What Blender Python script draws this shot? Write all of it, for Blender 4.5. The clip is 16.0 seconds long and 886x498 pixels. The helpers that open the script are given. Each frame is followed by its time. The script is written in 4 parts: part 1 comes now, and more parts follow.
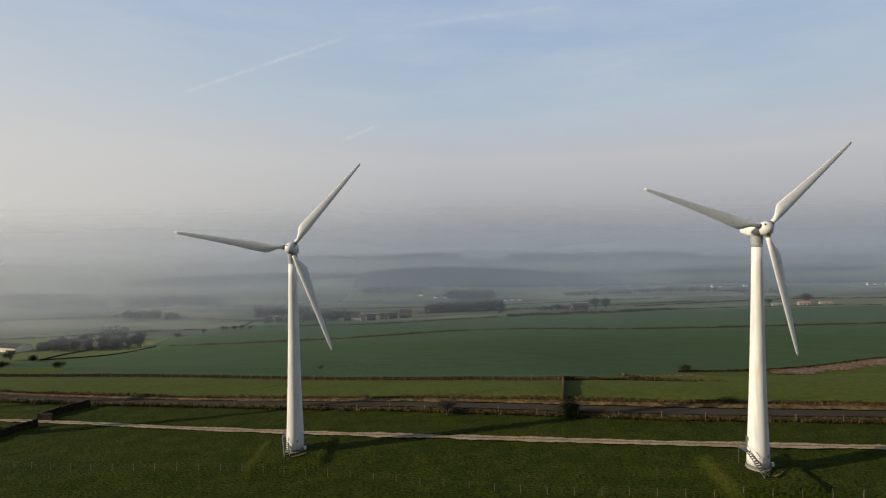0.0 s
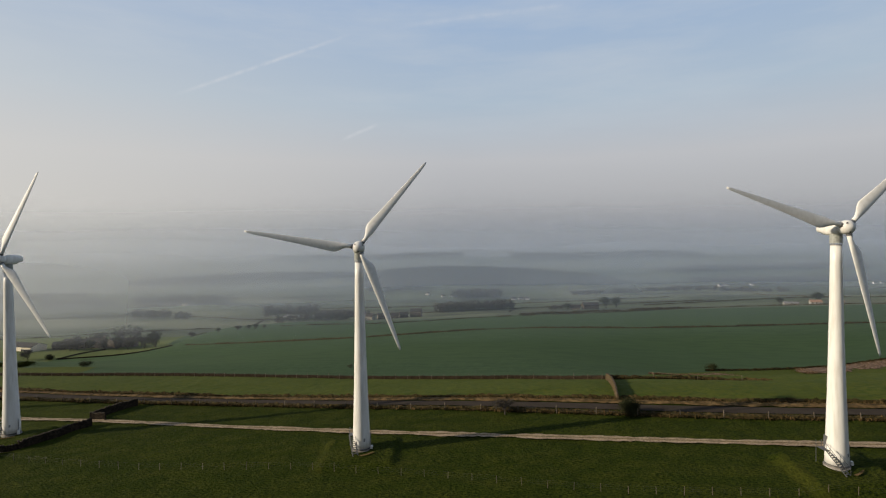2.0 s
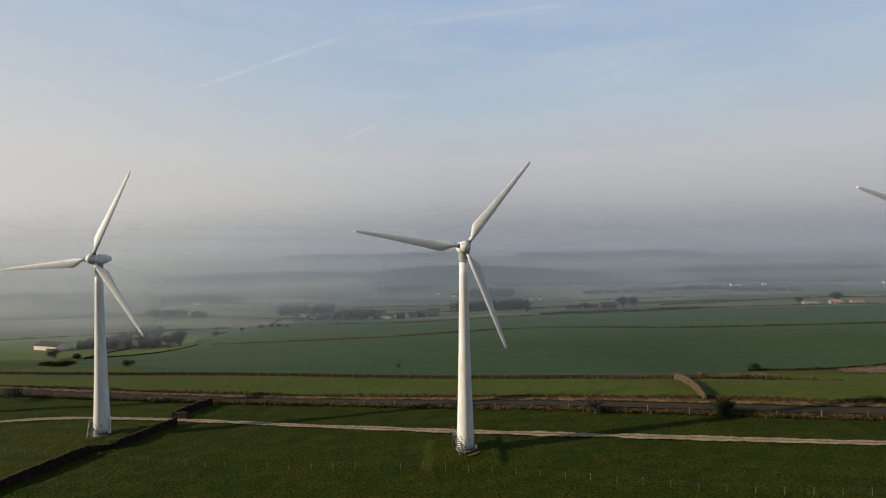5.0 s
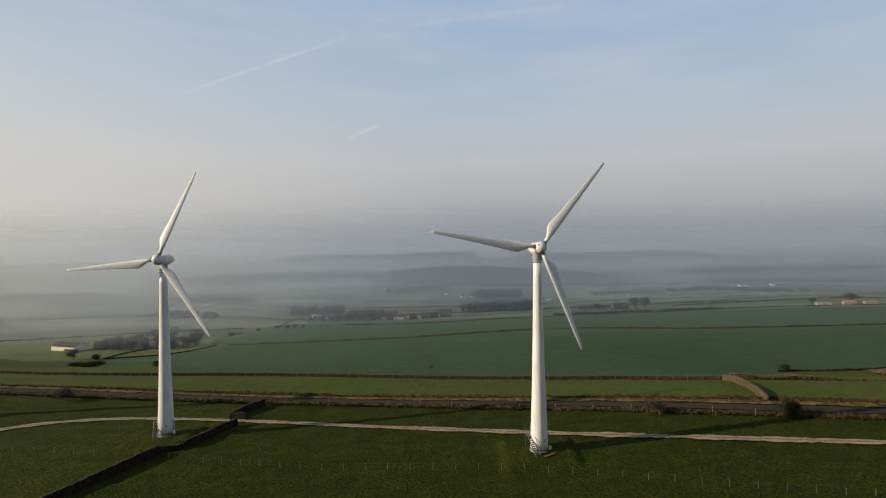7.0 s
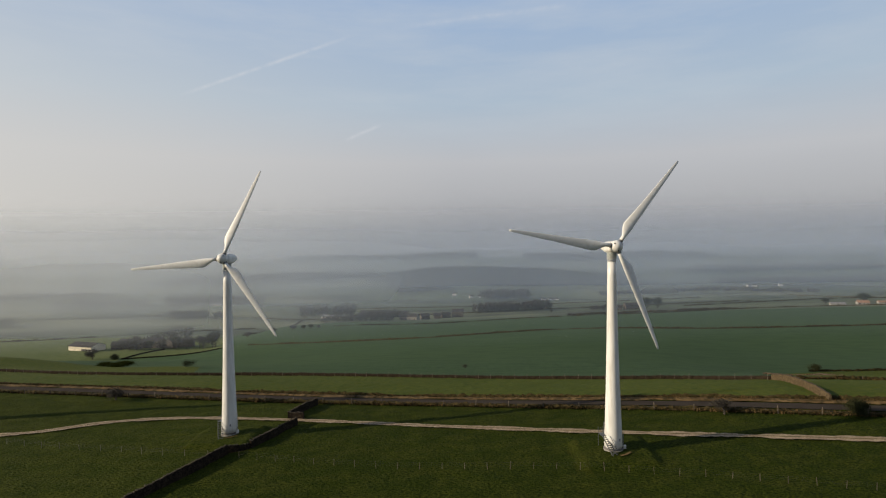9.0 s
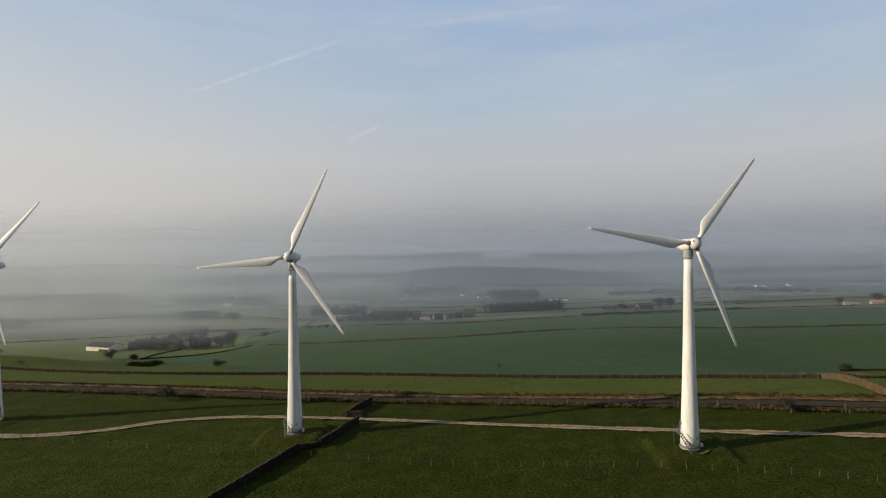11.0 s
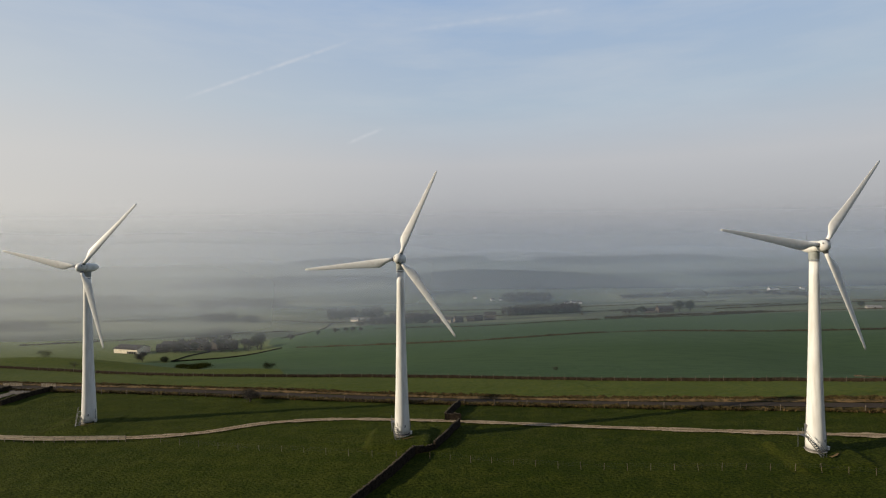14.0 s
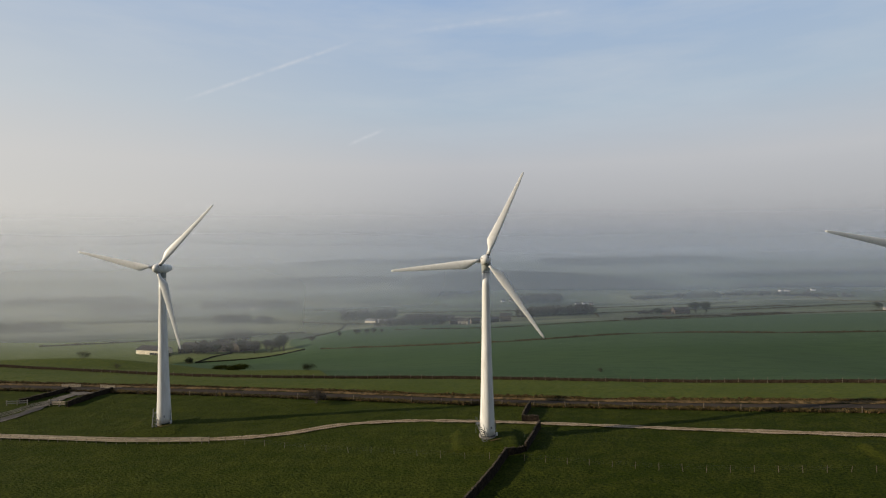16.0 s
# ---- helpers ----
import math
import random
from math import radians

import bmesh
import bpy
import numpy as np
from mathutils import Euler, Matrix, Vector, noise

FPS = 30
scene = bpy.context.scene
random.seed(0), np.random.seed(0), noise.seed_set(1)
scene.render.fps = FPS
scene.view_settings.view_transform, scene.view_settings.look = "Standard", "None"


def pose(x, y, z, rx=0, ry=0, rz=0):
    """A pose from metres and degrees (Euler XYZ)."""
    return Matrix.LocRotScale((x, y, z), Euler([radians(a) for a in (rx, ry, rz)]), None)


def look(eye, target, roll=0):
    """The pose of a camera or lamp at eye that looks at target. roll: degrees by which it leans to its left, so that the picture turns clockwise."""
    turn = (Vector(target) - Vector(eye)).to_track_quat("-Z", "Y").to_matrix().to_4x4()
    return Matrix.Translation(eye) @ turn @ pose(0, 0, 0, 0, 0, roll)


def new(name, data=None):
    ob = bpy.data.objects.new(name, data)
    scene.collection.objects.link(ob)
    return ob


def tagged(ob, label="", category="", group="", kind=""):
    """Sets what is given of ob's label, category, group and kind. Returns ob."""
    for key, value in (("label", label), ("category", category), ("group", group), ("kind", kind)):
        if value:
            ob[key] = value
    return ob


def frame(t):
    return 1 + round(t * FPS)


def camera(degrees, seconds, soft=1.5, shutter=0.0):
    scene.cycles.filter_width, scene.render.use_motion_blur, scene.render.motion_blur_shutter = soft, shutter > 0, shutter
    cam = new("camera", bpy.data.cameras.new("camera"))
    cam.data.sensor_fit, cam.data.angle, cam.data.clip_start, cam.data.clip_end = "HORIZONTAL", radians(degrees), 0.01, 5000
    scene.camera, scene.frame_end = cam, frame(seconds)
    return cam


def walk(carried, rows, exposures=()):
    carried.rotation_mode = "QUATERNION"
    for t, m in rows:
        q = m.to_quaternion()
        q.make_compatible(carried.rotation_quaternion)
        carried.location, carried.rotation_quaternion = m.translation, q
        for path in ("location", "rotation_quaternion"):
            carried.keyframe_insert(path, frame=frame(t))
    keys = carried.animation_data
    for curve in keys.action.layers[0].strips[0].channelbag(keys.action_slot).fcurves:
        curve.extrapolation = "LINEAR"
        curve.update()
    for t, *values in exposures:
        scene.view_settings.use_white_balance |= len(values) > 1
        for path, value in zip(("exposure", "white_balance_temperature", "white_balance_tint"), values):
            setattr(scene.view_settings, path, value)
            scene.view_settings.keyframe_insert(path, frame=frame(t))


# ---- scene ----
cam = camera(80.0, 16.0, 1.2)
METRES, EYE, TILT, LEAN, TURN = 104.0, 35.3, -0.6, 0.7, 0.0
ROWS = [
    (0.0, 0.0, 0.0, 0.0, 0.0, 0.0, -0.0),
    (0.5, -0.0267, 0.0003, 0.0002, -0.02, -0.04, 0.01),
    (1.0, -0.054, 0.0003, 0.0, -0.01, -0.04, 0.0),
    (1.5, -0.081, 0.0007, 0.0, 0.01, -0.08, 0.01),
    (2.0, -0.1084, 0.0011, -0.0003, 0.03, -0.1, 0.03),
    (2.5, -0.1356, 0.0015, -0.0003, 0.06, -0.13, 0.06),
    (3.0, -0.1632, 0.0019, -0.0003, 0.08, -0.15, 0.06),
    (3.5, -0.1911, 0.0023, -0.0002, 0.1, -0.17, 0.05),
    (4.0, -0.219, 0.0027, -0.0003, 0.14, -0.17, 0.05),
    (6.5, -0.3664, 0.0016, 0.0004, 0.23, -0.11, -0.02),
    (7.0, -0.3964, 0.0017, 0.0002, 0.27, -0.09, -0.0),
    (7.5, -0.4266, 0.0019, -0.0003, 0.28, -0.11, 0.01),
    (8.0, -0.4563, 0.0022, -0.0009, 0.31, -0.11, 0.01),
    (8.5, -0.4861, 0.0024, -0.0015, 0.33, -0.1, 0.02),
    (9.0, -0.5159, 0.0026, -0.0024, 0.35, -0.05, 0.02),
    (11.5, -0.6699, 0.0041, -0.0071, 0.44, -0.0, 0.06),
    (12.0, -0.7016, 0.0044, -0.0074, 0.46, -0.01, 0.05),
    (12.5, -0.7341, 0.0041, -0.0078, 0.48, 0.07, 0.04),
    (13.0, -0.7683, 0.0038, -0.008, 0.49, 0.16, 0.03),
    (13.5, -0.8038, 0.0032, -0.0082, 0.49, 0.26, 0.0),
    (14.0, -0.8405, 0.0032, -0.0084, 0.5, 0.32, -0.01),
    (14.5, -0.8785, 0.0034, -0.0086, 0.51, 0.36, -0.03),
    (15.0, -0.9179, 0.0033, -0.0084, 0.53, 0.41, -0.04),
    (15.5, -0.9583, 0.0033, -0.0086, 0.55, 0.43, -0.04),
    (16.0, -0.9998, 0.0034, -0.0086, 0.58, 0.46, -0.04),
]
walk(cam, [(t, pose(0, 0, EYE, TILT, LEAN, TURN) @ pose(METRES * x, METRES * y, METRES * z, 90 + pitch, roll, yaw)) for t, x, y, z, yaw, pitch, roll in ROWS])

# ---- daylight: low sun from the left and a little behind, hazy sky ----
SUN_AZ, SUN_EL = 260.0, 20.5
sun = new("sun", bpy.data.lights.new("sun", "SUN"))
sun.data.energy, sun.data.angle, sun.data.color = 4.9, radians(0.8), (1.0, 0.86, 0.66)
sd = Vector((math.sin(radians(SUN_AZ)) * math.cos(radians(SUN_EL)), math.cos(radians(SUN_AZ)) * math.cos(radians(SUN_EL)), math.sin(radians(SUN_EL))))
sun.matrix_world = look(sd * 300, (0, 0, 0))
tagged(sun, "low warm morning sun", "sun")

world = bpy.data.worlds.new("sky")
scene.world = world
world.use_nodes = True
wt = world.node_tree
wt.nodes.clear()


def wn(kind, **inputs):
    n = wt.nodes.new(kind)
    for k, v in inputs.items():
        n.inputs[k.replace("_", " ")].default_value = v
    return n


def wmath(op, a, b=None, clamp=False):
    n = wt.nodes.new("ShaderNodeMath")
    n.operation, n.use_clamp = op, clamp
    for i, v in enumerate((a, b)):
        if v is None:
            continue
        if isinstance(v, (int, float)):
            n.inputs[i].default_value = v
        else:
            wt.links.new(v, n.inputs[i])
    return n.outputs[0]


def wmix(fac, a, b):
    n = wt.nodes.new("ShaderNodeMix")
    n.data_type = "RGBA"
    for sock, v in ((n.inputs[0], fac), (n.inputs[6], a), (n.inputs[7], b)):
        if isinstance(v, (int, float)):
            sock.default_value = v
        elif isinstance(v, tuple):
            sock.default_value = (*v, 1)
        else:
            wt.links.new(v, sock)
    return n.outputs[2]


sky = wt.nodes.new("ShaderNodeTexSky")
sky.sky_type, sky.sun_disc = "NISHITA", False
sky.sun_elevation, sky.sun_rotation = radians(SUN_EL), radians(SUN_AZ)
sky.air_density, sky.dust_density, sky.ozone_density = 1.0, 3.0, 1.5
coord = wt.nodes.new("ShaderNodeTexCoord")
axes = wt.nodes.new("ShaderNodeSeparateXYZ")
wt.links.new(coord.outputs["Generated"], axes.inputs[0])
dx, dy, dz = axes.outputs
# haze layer: whiter towards the sun, grey-lilac low down, blue overhead
bands = wt.nodes.new("ShaderNodeValToRGB")
for i, (at, tone) in enumerate(((0.0, (0.362, 0.372, 0.402)), (0.06, (0.440, 0.443, 0.462)), (0.15, (0.535, 0.540, 0.562)), (0.25, (0.447, 0.54, 0.64)), (0.42, (0.347, 0.475, 0.68)), (0.62, (0.19, 0.28, 0.48)), (1.0, (0.11, 0.18, 0.36)))):
    stop = bands.color_ramp.elements[i] if i < 2 else bands.color_ramp.elements.new(at)
    stop.position, stop.color = at, (*tone, 1)
wt.links.new(dz, bands.inputs[0])
haze = bands.outputs[0]
sunward = wmath("MULTIPLY", wmath("ADD", wmath("MULTIPLY", dx, -1.0), 0.02), 1.15, True)
lowdown = wmath("SUBTRACT", 1.0, wmath("MULTIPLY", dz, 1.9, True), True)
haze = wmix(wmath("MULTIPLY", wmath("MULTIPLY", sunward, 0.95), lowdown), haze, (0.765, 0.735, 0.68))
# clear, deeper sky behind, away from the misty valley
behind = wmath("MULTIPLY", wmath("ADD", wmath("MULTIPLY", dy, -1.0), 0.15), 1.8, True)
haze = wmix(behind, haze, (0.20, 0.235, 0.30))
# thin cirrus
stretch = wt.nodes.new("ShaderNodeMapping")
stretch.inputs["Scale"].default_value = (1.2, 1.2, 7.0)
stretch.inputs["Rotation"].default_value = (0, 0.28, 0)
wt.links.new(coord.outputs["Generated"], stretch.inputs[0])
veil = wn("ShaderNodeTexNoise", Scale=2.4, Detail=7.0, Roughness=0.58)
wt.links.new(stretch.outputs[0], veil.inputs["Vector"])
wisps = wmath("MULTIPLY", wmath("SUBTRACT", veil.outputs[0], 0.44), 1.5, True)
high = wmath("MULTIPLY", wmath("ADD", dz, -0.10), 5.0, True)
haze = wmix(wmath("MULTIPLY", wmath("MULTIPLY", wisps, 0.95), high), haze, (0.61, 0.65, 0.69))


def contrail(end_a, end_b, width, strength, base):
    """A faint straight trail between two directions of the sky."""
    a, b = Vector(end_a).normalized(), Vector(end_b).normalized()
    normal = a.cross(b).normalized()
    along = (b - a).normalized()

    def dot(v):
        n = wt.nodes.new("ShaderNodeVectorMath")
        n.operation = "DOT_PRODUCT"
        wt.links.new(coord.outputs["Generated"], n.inputs[0])
        n.inputs[1].default_value = v
        return n.outputs["Value"]
    off = wmath("ABSOLUTE", dot(normal))
    core = wmath("SUBTRACT", 1.0, wmath("DIVIDE", off, width), True)
    s = dot(along)
    mid, half = (a.dot(along) + b.dot(along)) / 2, (b.dot(along) - a.dot(along)) / 2
    ends = wmath("MULTIPLY", wmath("SUBTRACT", 1.0, wmath("DIVIDE", wmath("ABSOLUTE", wmath("SUBTRACT", s, mid)), half), True), 2.5, True)
    puff = wn("ShaderNodeTexNoise", Scale=60.0, Detail=4.0)
    wt.links.new(coord.outputs["Generated"], puff.inputs["Vector"])
    broken = wmath("MULTIPLY", wmath("SUBTRACT", puff.outputs[0], 0.25), 2.0, True)
    return wmix(wmath("MULTIPLY", wmath("MULTIPLY", core, ends), wmath("MULTIPLY", broken, strength)), base, (0.72, 0.73, 0.76))


haze = contrail((-0.51, 1, 0.283), (-0.165, 1, 0.396), 0.0042, 0.55, haze)
haze = contrail((-0.19, 1, 0.196), (-0.118, 1, 0.226), 0.0045, 0.55, haze)
haze = contrail((-0.10, 1, 0.405), (0.28, 1, 0.45), 0.006, 0.25, haze)
dim = wt.nodes.new("ShaderNodeMix")
dim.data_type, dim.blend_type = "RGBA", "MULTIPLY"
dim.inputs[0].default_value = 1.0
wt.links.new(sky.outputs[0], dim.inputs[6])
dim.inputs[7].default_value = (0.07, 0.07, 0.07, 1)
bg = wt.nodes.new("ShaderNodeBackground")
wt.links.new(wmix(0.9, dim.outputs[2], haze), bg.inputs[0])
bg.inputs[1].default_value = 1.0
wout = wt.nodes.new("ShaderNodeOutputWorld")
wt.links.new(bg.outputs[0], wout.inputs[0])


# ---- materials ----
def material(name, color, rough=0.85, metal=0.0, second=None, scale=1.0, fine=None, fine_scale=20.0, bump=0.0, bump_scale=30.0, sharp=(0.4, 0.6), spec=0.3, stretch=None, vary=0.0):
    """A procedural surface: two tones mixed at one scale, a finer tone at another, relief, and a small change from object to object."""
    m = bpy.data.materials.new(name)
    m.use_nodes = True
    t = m.node_tree
    b = t.nodes["Principled BSDF"]
    b.inputs["Roughness"].default_value, b.inputs["Metallic"].default_value, b.inputs["Specular IOR Level"].default_value = rough, metal, spec
    where = t.nodes.new("ShaderNodeTexCoord").outputs["Object"]
    if stretch:
        mp = t.nodes.new("ShaderNodeMapping")
        mp.inputs["Scale"].default_value = stretch
        t.links.new(where, mp.inputs[0])
        where = mp.outputs[0]

    def noise_of(sc, detail=5):
        n = t.nodes.new("ShaderNodeTexNoise")
        n.inputs["Scale"].default_value, n.inputs["Detail"].default_value = sc, detail
        t.links.new(where, n.inputs["Vector"])
        return n.outputs[0]

    def blend(fac, a, c, mode="MIX"):
        n = t.nodes.new("ShaderNodeMix")
        n.data_type, n.blend_type = "RGBA", mode
        for sock, v in ((n.inputs[0], fac), (n.inputs[6], a), (n.inputs[7], c)):
            if isinstance(v, (int, float)):
                sock.default_value = v
            elif isinstance(v, tuple):
                sock.default_value = (*v, 1)
            else:
                t.links.new(v, sock)
        return n.outputs[2]

    def ramp(v, lo, hi):
        n = t.nodes.new("ShaderNodeMapRange")
        n.inputs["From Min"].default_value, n.inputs["From Max"].default_value = lo, hi
        t.links.new(v, n.inputs[0])
        return n.outputs[0]
    col = color
    if second:
        col = blend(ramp(noise_of(scale), *sharp), col, second)
    if fine:
        col = blend(ramp(noise_of(fine_scale, 3), 0.42, 0.68), col, fine)
    if vary:
        info = t.nodes.new("ShaderNodeObjectInfo")
        hsv = t.nodes.new("ShaderNodeHueSaturation")
        t.links.new(ramp(info.outputs["Random"], 0, 1), hsv.inputs["Value"])
        mr = hsv.inputs["Value"].links[0].from_node
        mr.inputs["To Min"].default_value, mr.inputs["To Max"].default_value = 1 - vary, 1 + vary
        if isinstance(col, tuple):
            hsv.inputs["Color"].default_value = (*col, 1)
        else:
            t.links.new(col, hsv.inputs["Color"])
        col = hsv.outputs[0]
    if isinstance(col, tuple):
        b.inputs["Base Color"].default_value = (*col, 1)
    else:
        t.links.new(col, b.inputs["Base Color"])
    if bump:
        bp = t.nodes.new("ShaderNodeBump")
        bp.inputs["Strength"].default_value, bp.inputs["Distance"].default_value = 1.0, bump
        t.links.new(noise_of(bump_scale, 4), bp.inputs["Height"])
        t.links.new(bp.outputs[0], b.inputs["Normal"])
    return m


PASTURE = material("pasture_grass", (0.0305, 0.0408, 0.0042), 0.95, second=(0.0475, 0.0545, 0.0072), scale=0.30, fine=(0.0102, 0.0167, 0.0017), fine_scale=3.4, bump=0.46, bump_scale=3.0, sharp=(0.40, 0.66), spec=0.04, stretch=(0.62, 1.35, 1.0))
# copy of the pasture, lightened to paint in the glow towards the sun
SUNWARD_PASTURE = material("sunward_pasture_grass", (0.0375, 0.0480, 0.0056), 0.95, second=(0.0555, 0.0625, 0.0088), scale=0.26, fine=(0.0150, 0.0222, 0.0026), fine_scale=3.4, bump=0.44, bump_scale=3.0, sharp=(0.38, 0.66), spec=0.04, stretch=(0.62, 1.35, 1.0))
BROWNSTONE = material("brown_walling_stone", (0.0322, 0.0223, 0.0143), 0.97, second=(0.0527, 0.0372, 0.0236), scale=1.2, fine=(0.0174, 0.0124, 0.0081), fine_scale=4.0, bump=0.02, bump_scale=5.0, spec=0.08)
TANSTONE = material("tan_walling_stone", (0.0850, 0.0612, 0.0326), 0.97, second=(0.1224, 0.0898, 0.0490), scale=1.2, fine=(0.0408, 0.0292, 0.0170), fine_scale=3.0, bump=0.03, bump_scale=5.0, spec=0.08)
MEADOW = material("grazed_meadow", (0.055, 0.067, 0.0085), 0.95, second=(0.076, 0.085, 0.012), scale=0.05, fine=(0.042, 0.061, 0.009), fine_scale=0.9, bump=0.08, bump_scale=2.0, sharp=(0.3, 0.72), spec=0.08)
CROP = material("young_crop", (0.0432, 0.0733, 0.0310), 0.95, second=(0.0526, 0.0827, 0.0338), scale=0.015, fine=(0.0376, 0.0639, 0.0273), fine_scale=0.25, bump=0.05, bump_scale=1.0, sharp=(0.3, 0.75), spec=0.08, stretch=(0.3, 1.0, 1.0))
# valley fields, paled and greyed so the colour carries part of the haze
HAZED_VALLEY = material("hazed_valley_grass", (0.088, 0.104, 0.062), 0.95, second=(0.132, 0.138, 0.084), scale=0.006, fine=(0.046, 0.056, 0.038), fine_scale=0.016, sharp=(0.45, 0.55), spec=0.08, stretch=(0.45, 1.0, 1.0))
# olive for thickets, and for sunlight painted on the pads' left banks
OLIVE_GROWTH = material("sunlit_bank_and_thicket_olive", (0.030, 0.037, 0.0042), 0.95, second=(0.042, 0.046, 0.0065), scale=0.35, fine=(0.020, 0.024, 0.0035), fine_scale=2.6, bump=0.25, bump_scale=2.6, sharp=(0.35, 0.7), spec=0.04)
PADDOCK = material("pale_paddock_grass", (0.092, 0.112, 0.042), 0.95, second=(0.118, 0.134, 0.052), scale=0.02, fine=(0.085, 0.105, 0.036), fine_scale=0.3, sharp=(0.35, 0.65), spec=0.05)
MOOR = material("wooded_moor", (0.030, 0.034, 0.020), 0.97, second=(0.046, 0.050, 0.028), scale=0.012, fine=(0.018, 0.021, 0.013), fine_scale=0.06, spec=0.05)
GRAVEL = material("pale_gravel", (0.27, 0.20, 0.118), 0.95, second=(0.36, 0.275, 0.17), scale=0.5, fine=(0.15, 0.11, 0.065), fine_scale=3.0, bump=0.03, bump_scale=12)
LAYBY = material("trodden_hardcore", (0.105, 0.088, 0.068), 0.95, second=(0.145, 0.122, 0.094), scale=0.5, fine=(0.06, 0.05, 0.04), fine_scale=3.0, bump=0.02, bump_scale=12)
TARMAC = material("worn_tarmac", (0.038, 0.030, 0.022), 1.0, second=(0.050, 0.041, 0.031), scale=0.25, fine=(0.040, 0.031, 0.024), fine_scale=3.0, bump=0.008, bump_scale=40, spec=0.05)
STONE = material("gritstone", (0.018, 0.014, 0.0095), 0.97, second=(0.036, 0.027, 0.018), scale=1.6, fine=(0.009, 0.007, 0.005), fine_scale=4.5, bump=0.02, bump_scale=5.0, spec=0.08)
COPING = material("lichened_coping_stone", (0.055, 0.042, 0.027), 0.95, second=(0.105, 0.082, 0.052), scale=1.8, fine=(0.022, 0.017, 0.012), fine_scale=6, bump=0.03, bump_scale=9)
DEADGRASS = material("dead_grass", (0.1062, 0.0663, 0.0263), 0.95, second=(0.1700, 0.1105, 0.0467), scale=0.30, fine=(0.0340, 0.0272, 0.0102), fine_scale=0.9, bump=0.10, bump_scale=3.0, spec=0.1)
BRACKEN = material("dead_bracken", (0.1500, 0.0975, 0.0638), 0.95, second=(0.2325, 0.1613, 0.1125), scale=0.5, fine=(0.0562, 0.0375, 0.0210), fine_scale=0.9, bump=0.25, bump_scale=1.2, spec=0.1)
HEATHER = material("dark_heather", (0.042, 0.029, 0.011), 0.95, second=(0.068, 0.050, 0.019), scale=0.5, fine=(0.022, 0.021, 0.007), fine_scale=1.5, bump=0.15, bump_scale=2.0, spec=0.1)
PAINT = material("weathered_white_paint", (0.77, 0.755, 0.71), 0.42, second=(0.69, 0.675, 0.63), scale=0.7, fine=(0.63, 0.605, 0.55), fine_scale=2.2, sharp=(0.45, 0.75), spec=0.45, stretch=(1.0, 1.0, 0.12))
BLADE = material("white_glassfibre", (0.80, 0.785, 0.74), 0.45, second=(0.75, 0.73, 0.68), scale=0.4, fine=(0.71, 0.69, 0.635), fine_scale=1.5, sharp=(0.5, 0.8), spec=0.4)
GREYSTEEL = material("grey_steel", (0.22, 0.22, 0.22), 0.5, 0.6, second=(0.15, 0.15, 0.15), scale=3)
BEARING = material("grey_green_paint", (0.36, 0.38, 0.35), 0.5, second=(0.28, 0.29, 0.26), scale=1.5, fine=(0.20, 0.20, 0.18), fine_scale=5)
GALVANISED = material("galvanised_steel", (0.125, 0.128, 0.128), 0.55, 0.4, second=(0.09, 0.093, 0.093), scale=5)
DARKSTEEL = material("dark_rubber_seal", (0.05, 0.05, 0.05), 0.6)
CONCRETE = material("concrete", (0.30, 0.28, 0.25), 0.9, second=(0.22, 0.20, 0.18), scale=1.2, bump=0.01, bump_scale=20)
TIMBER = material("weathered_timber", (0.31, 0.26, 0.185), 0.85, second=(0.40, 0.34, 0.25), scale=2.0, fine=(0.20, 0.16, 0.11), fine_scale=9, bump=0.01, bump_scale=25, vary=0.2)
OLDTIMBER = material("old_dark_timber", (0.115, 0.093, 0.066), 0.9, second=(0.17, 0.14, 0.10), scale=2.0, fine=(0.05, 0.04, 0.03), fine_scale=9, vary=0.25)
BARK = material("bark", (0.060, 0.050, 0.040), 0.95, second=(0.085, 0.072, 0.058), scale=2.0, bump=0.03, bump_scale=8)
TWIG = material("winter_twigs", (0.050, 0.041, 0.029), 0.95, second=(0.036, 0.031, 0.022), scale=1.0)
LEAF = material("evergreen_leaves", (0.024, 0.028, 0.011), 0.95, second=(0.036, 0.038, 0.016), scale=1.0, spec=0.08)
HOUSESTONE = material("house_sandstone", (0.105, 0.086, 0.068), 0.95, second=(0.150, 0.125, 0.100), scale=0.9, fine=(0.095, 0.078, 0.062), fine_scale=4, bump=0.02, bump_scale=8, vary=0.2)
RENDERED = material("pale_render", (0.30, 0.28, 0.24), 0.9, second=(0.24, 0.22, 0.185), scale=0.4)
CREAMSHEET = material("cream_sheet_cladding", (0.80, 0.71, 0.55), 0.7, second=(0.72, 0.63, 0.48), scale=0.3)
WHITEWASH = material("whitewashed_wall", (0.62, 0.60, 0.57), 0.9, second=(0.54, 0.52, 0.49), scale=0.4)
SLATE = material("stone_slates", (0.036, 0.032, 0.030), 0.95, second=(0.055, 0.048, 0.043), scale=1.2, fine=(0.024, 0.021, 0.020), fine_scale=4, vary=0.15, spec=0.1)
PANTILE = material("russet_pantiles", (0.34, 0.20, 0.13), 0.9, second=(0.26, 0.155, 0.10), scale=0.8, fine=(0.20, 0.12, 0.08), fine_scale=4)
FIBRE = material("grey_sheet_roof", (0.17, 0.165, 0.16), 0.8, second=(0.22, 0.21, 0.20), scale=0.4)
GLASS = material("dark_glass_and_bay_shade", (0.02, 0.022, 0.026), 0.08, spec=0.6)


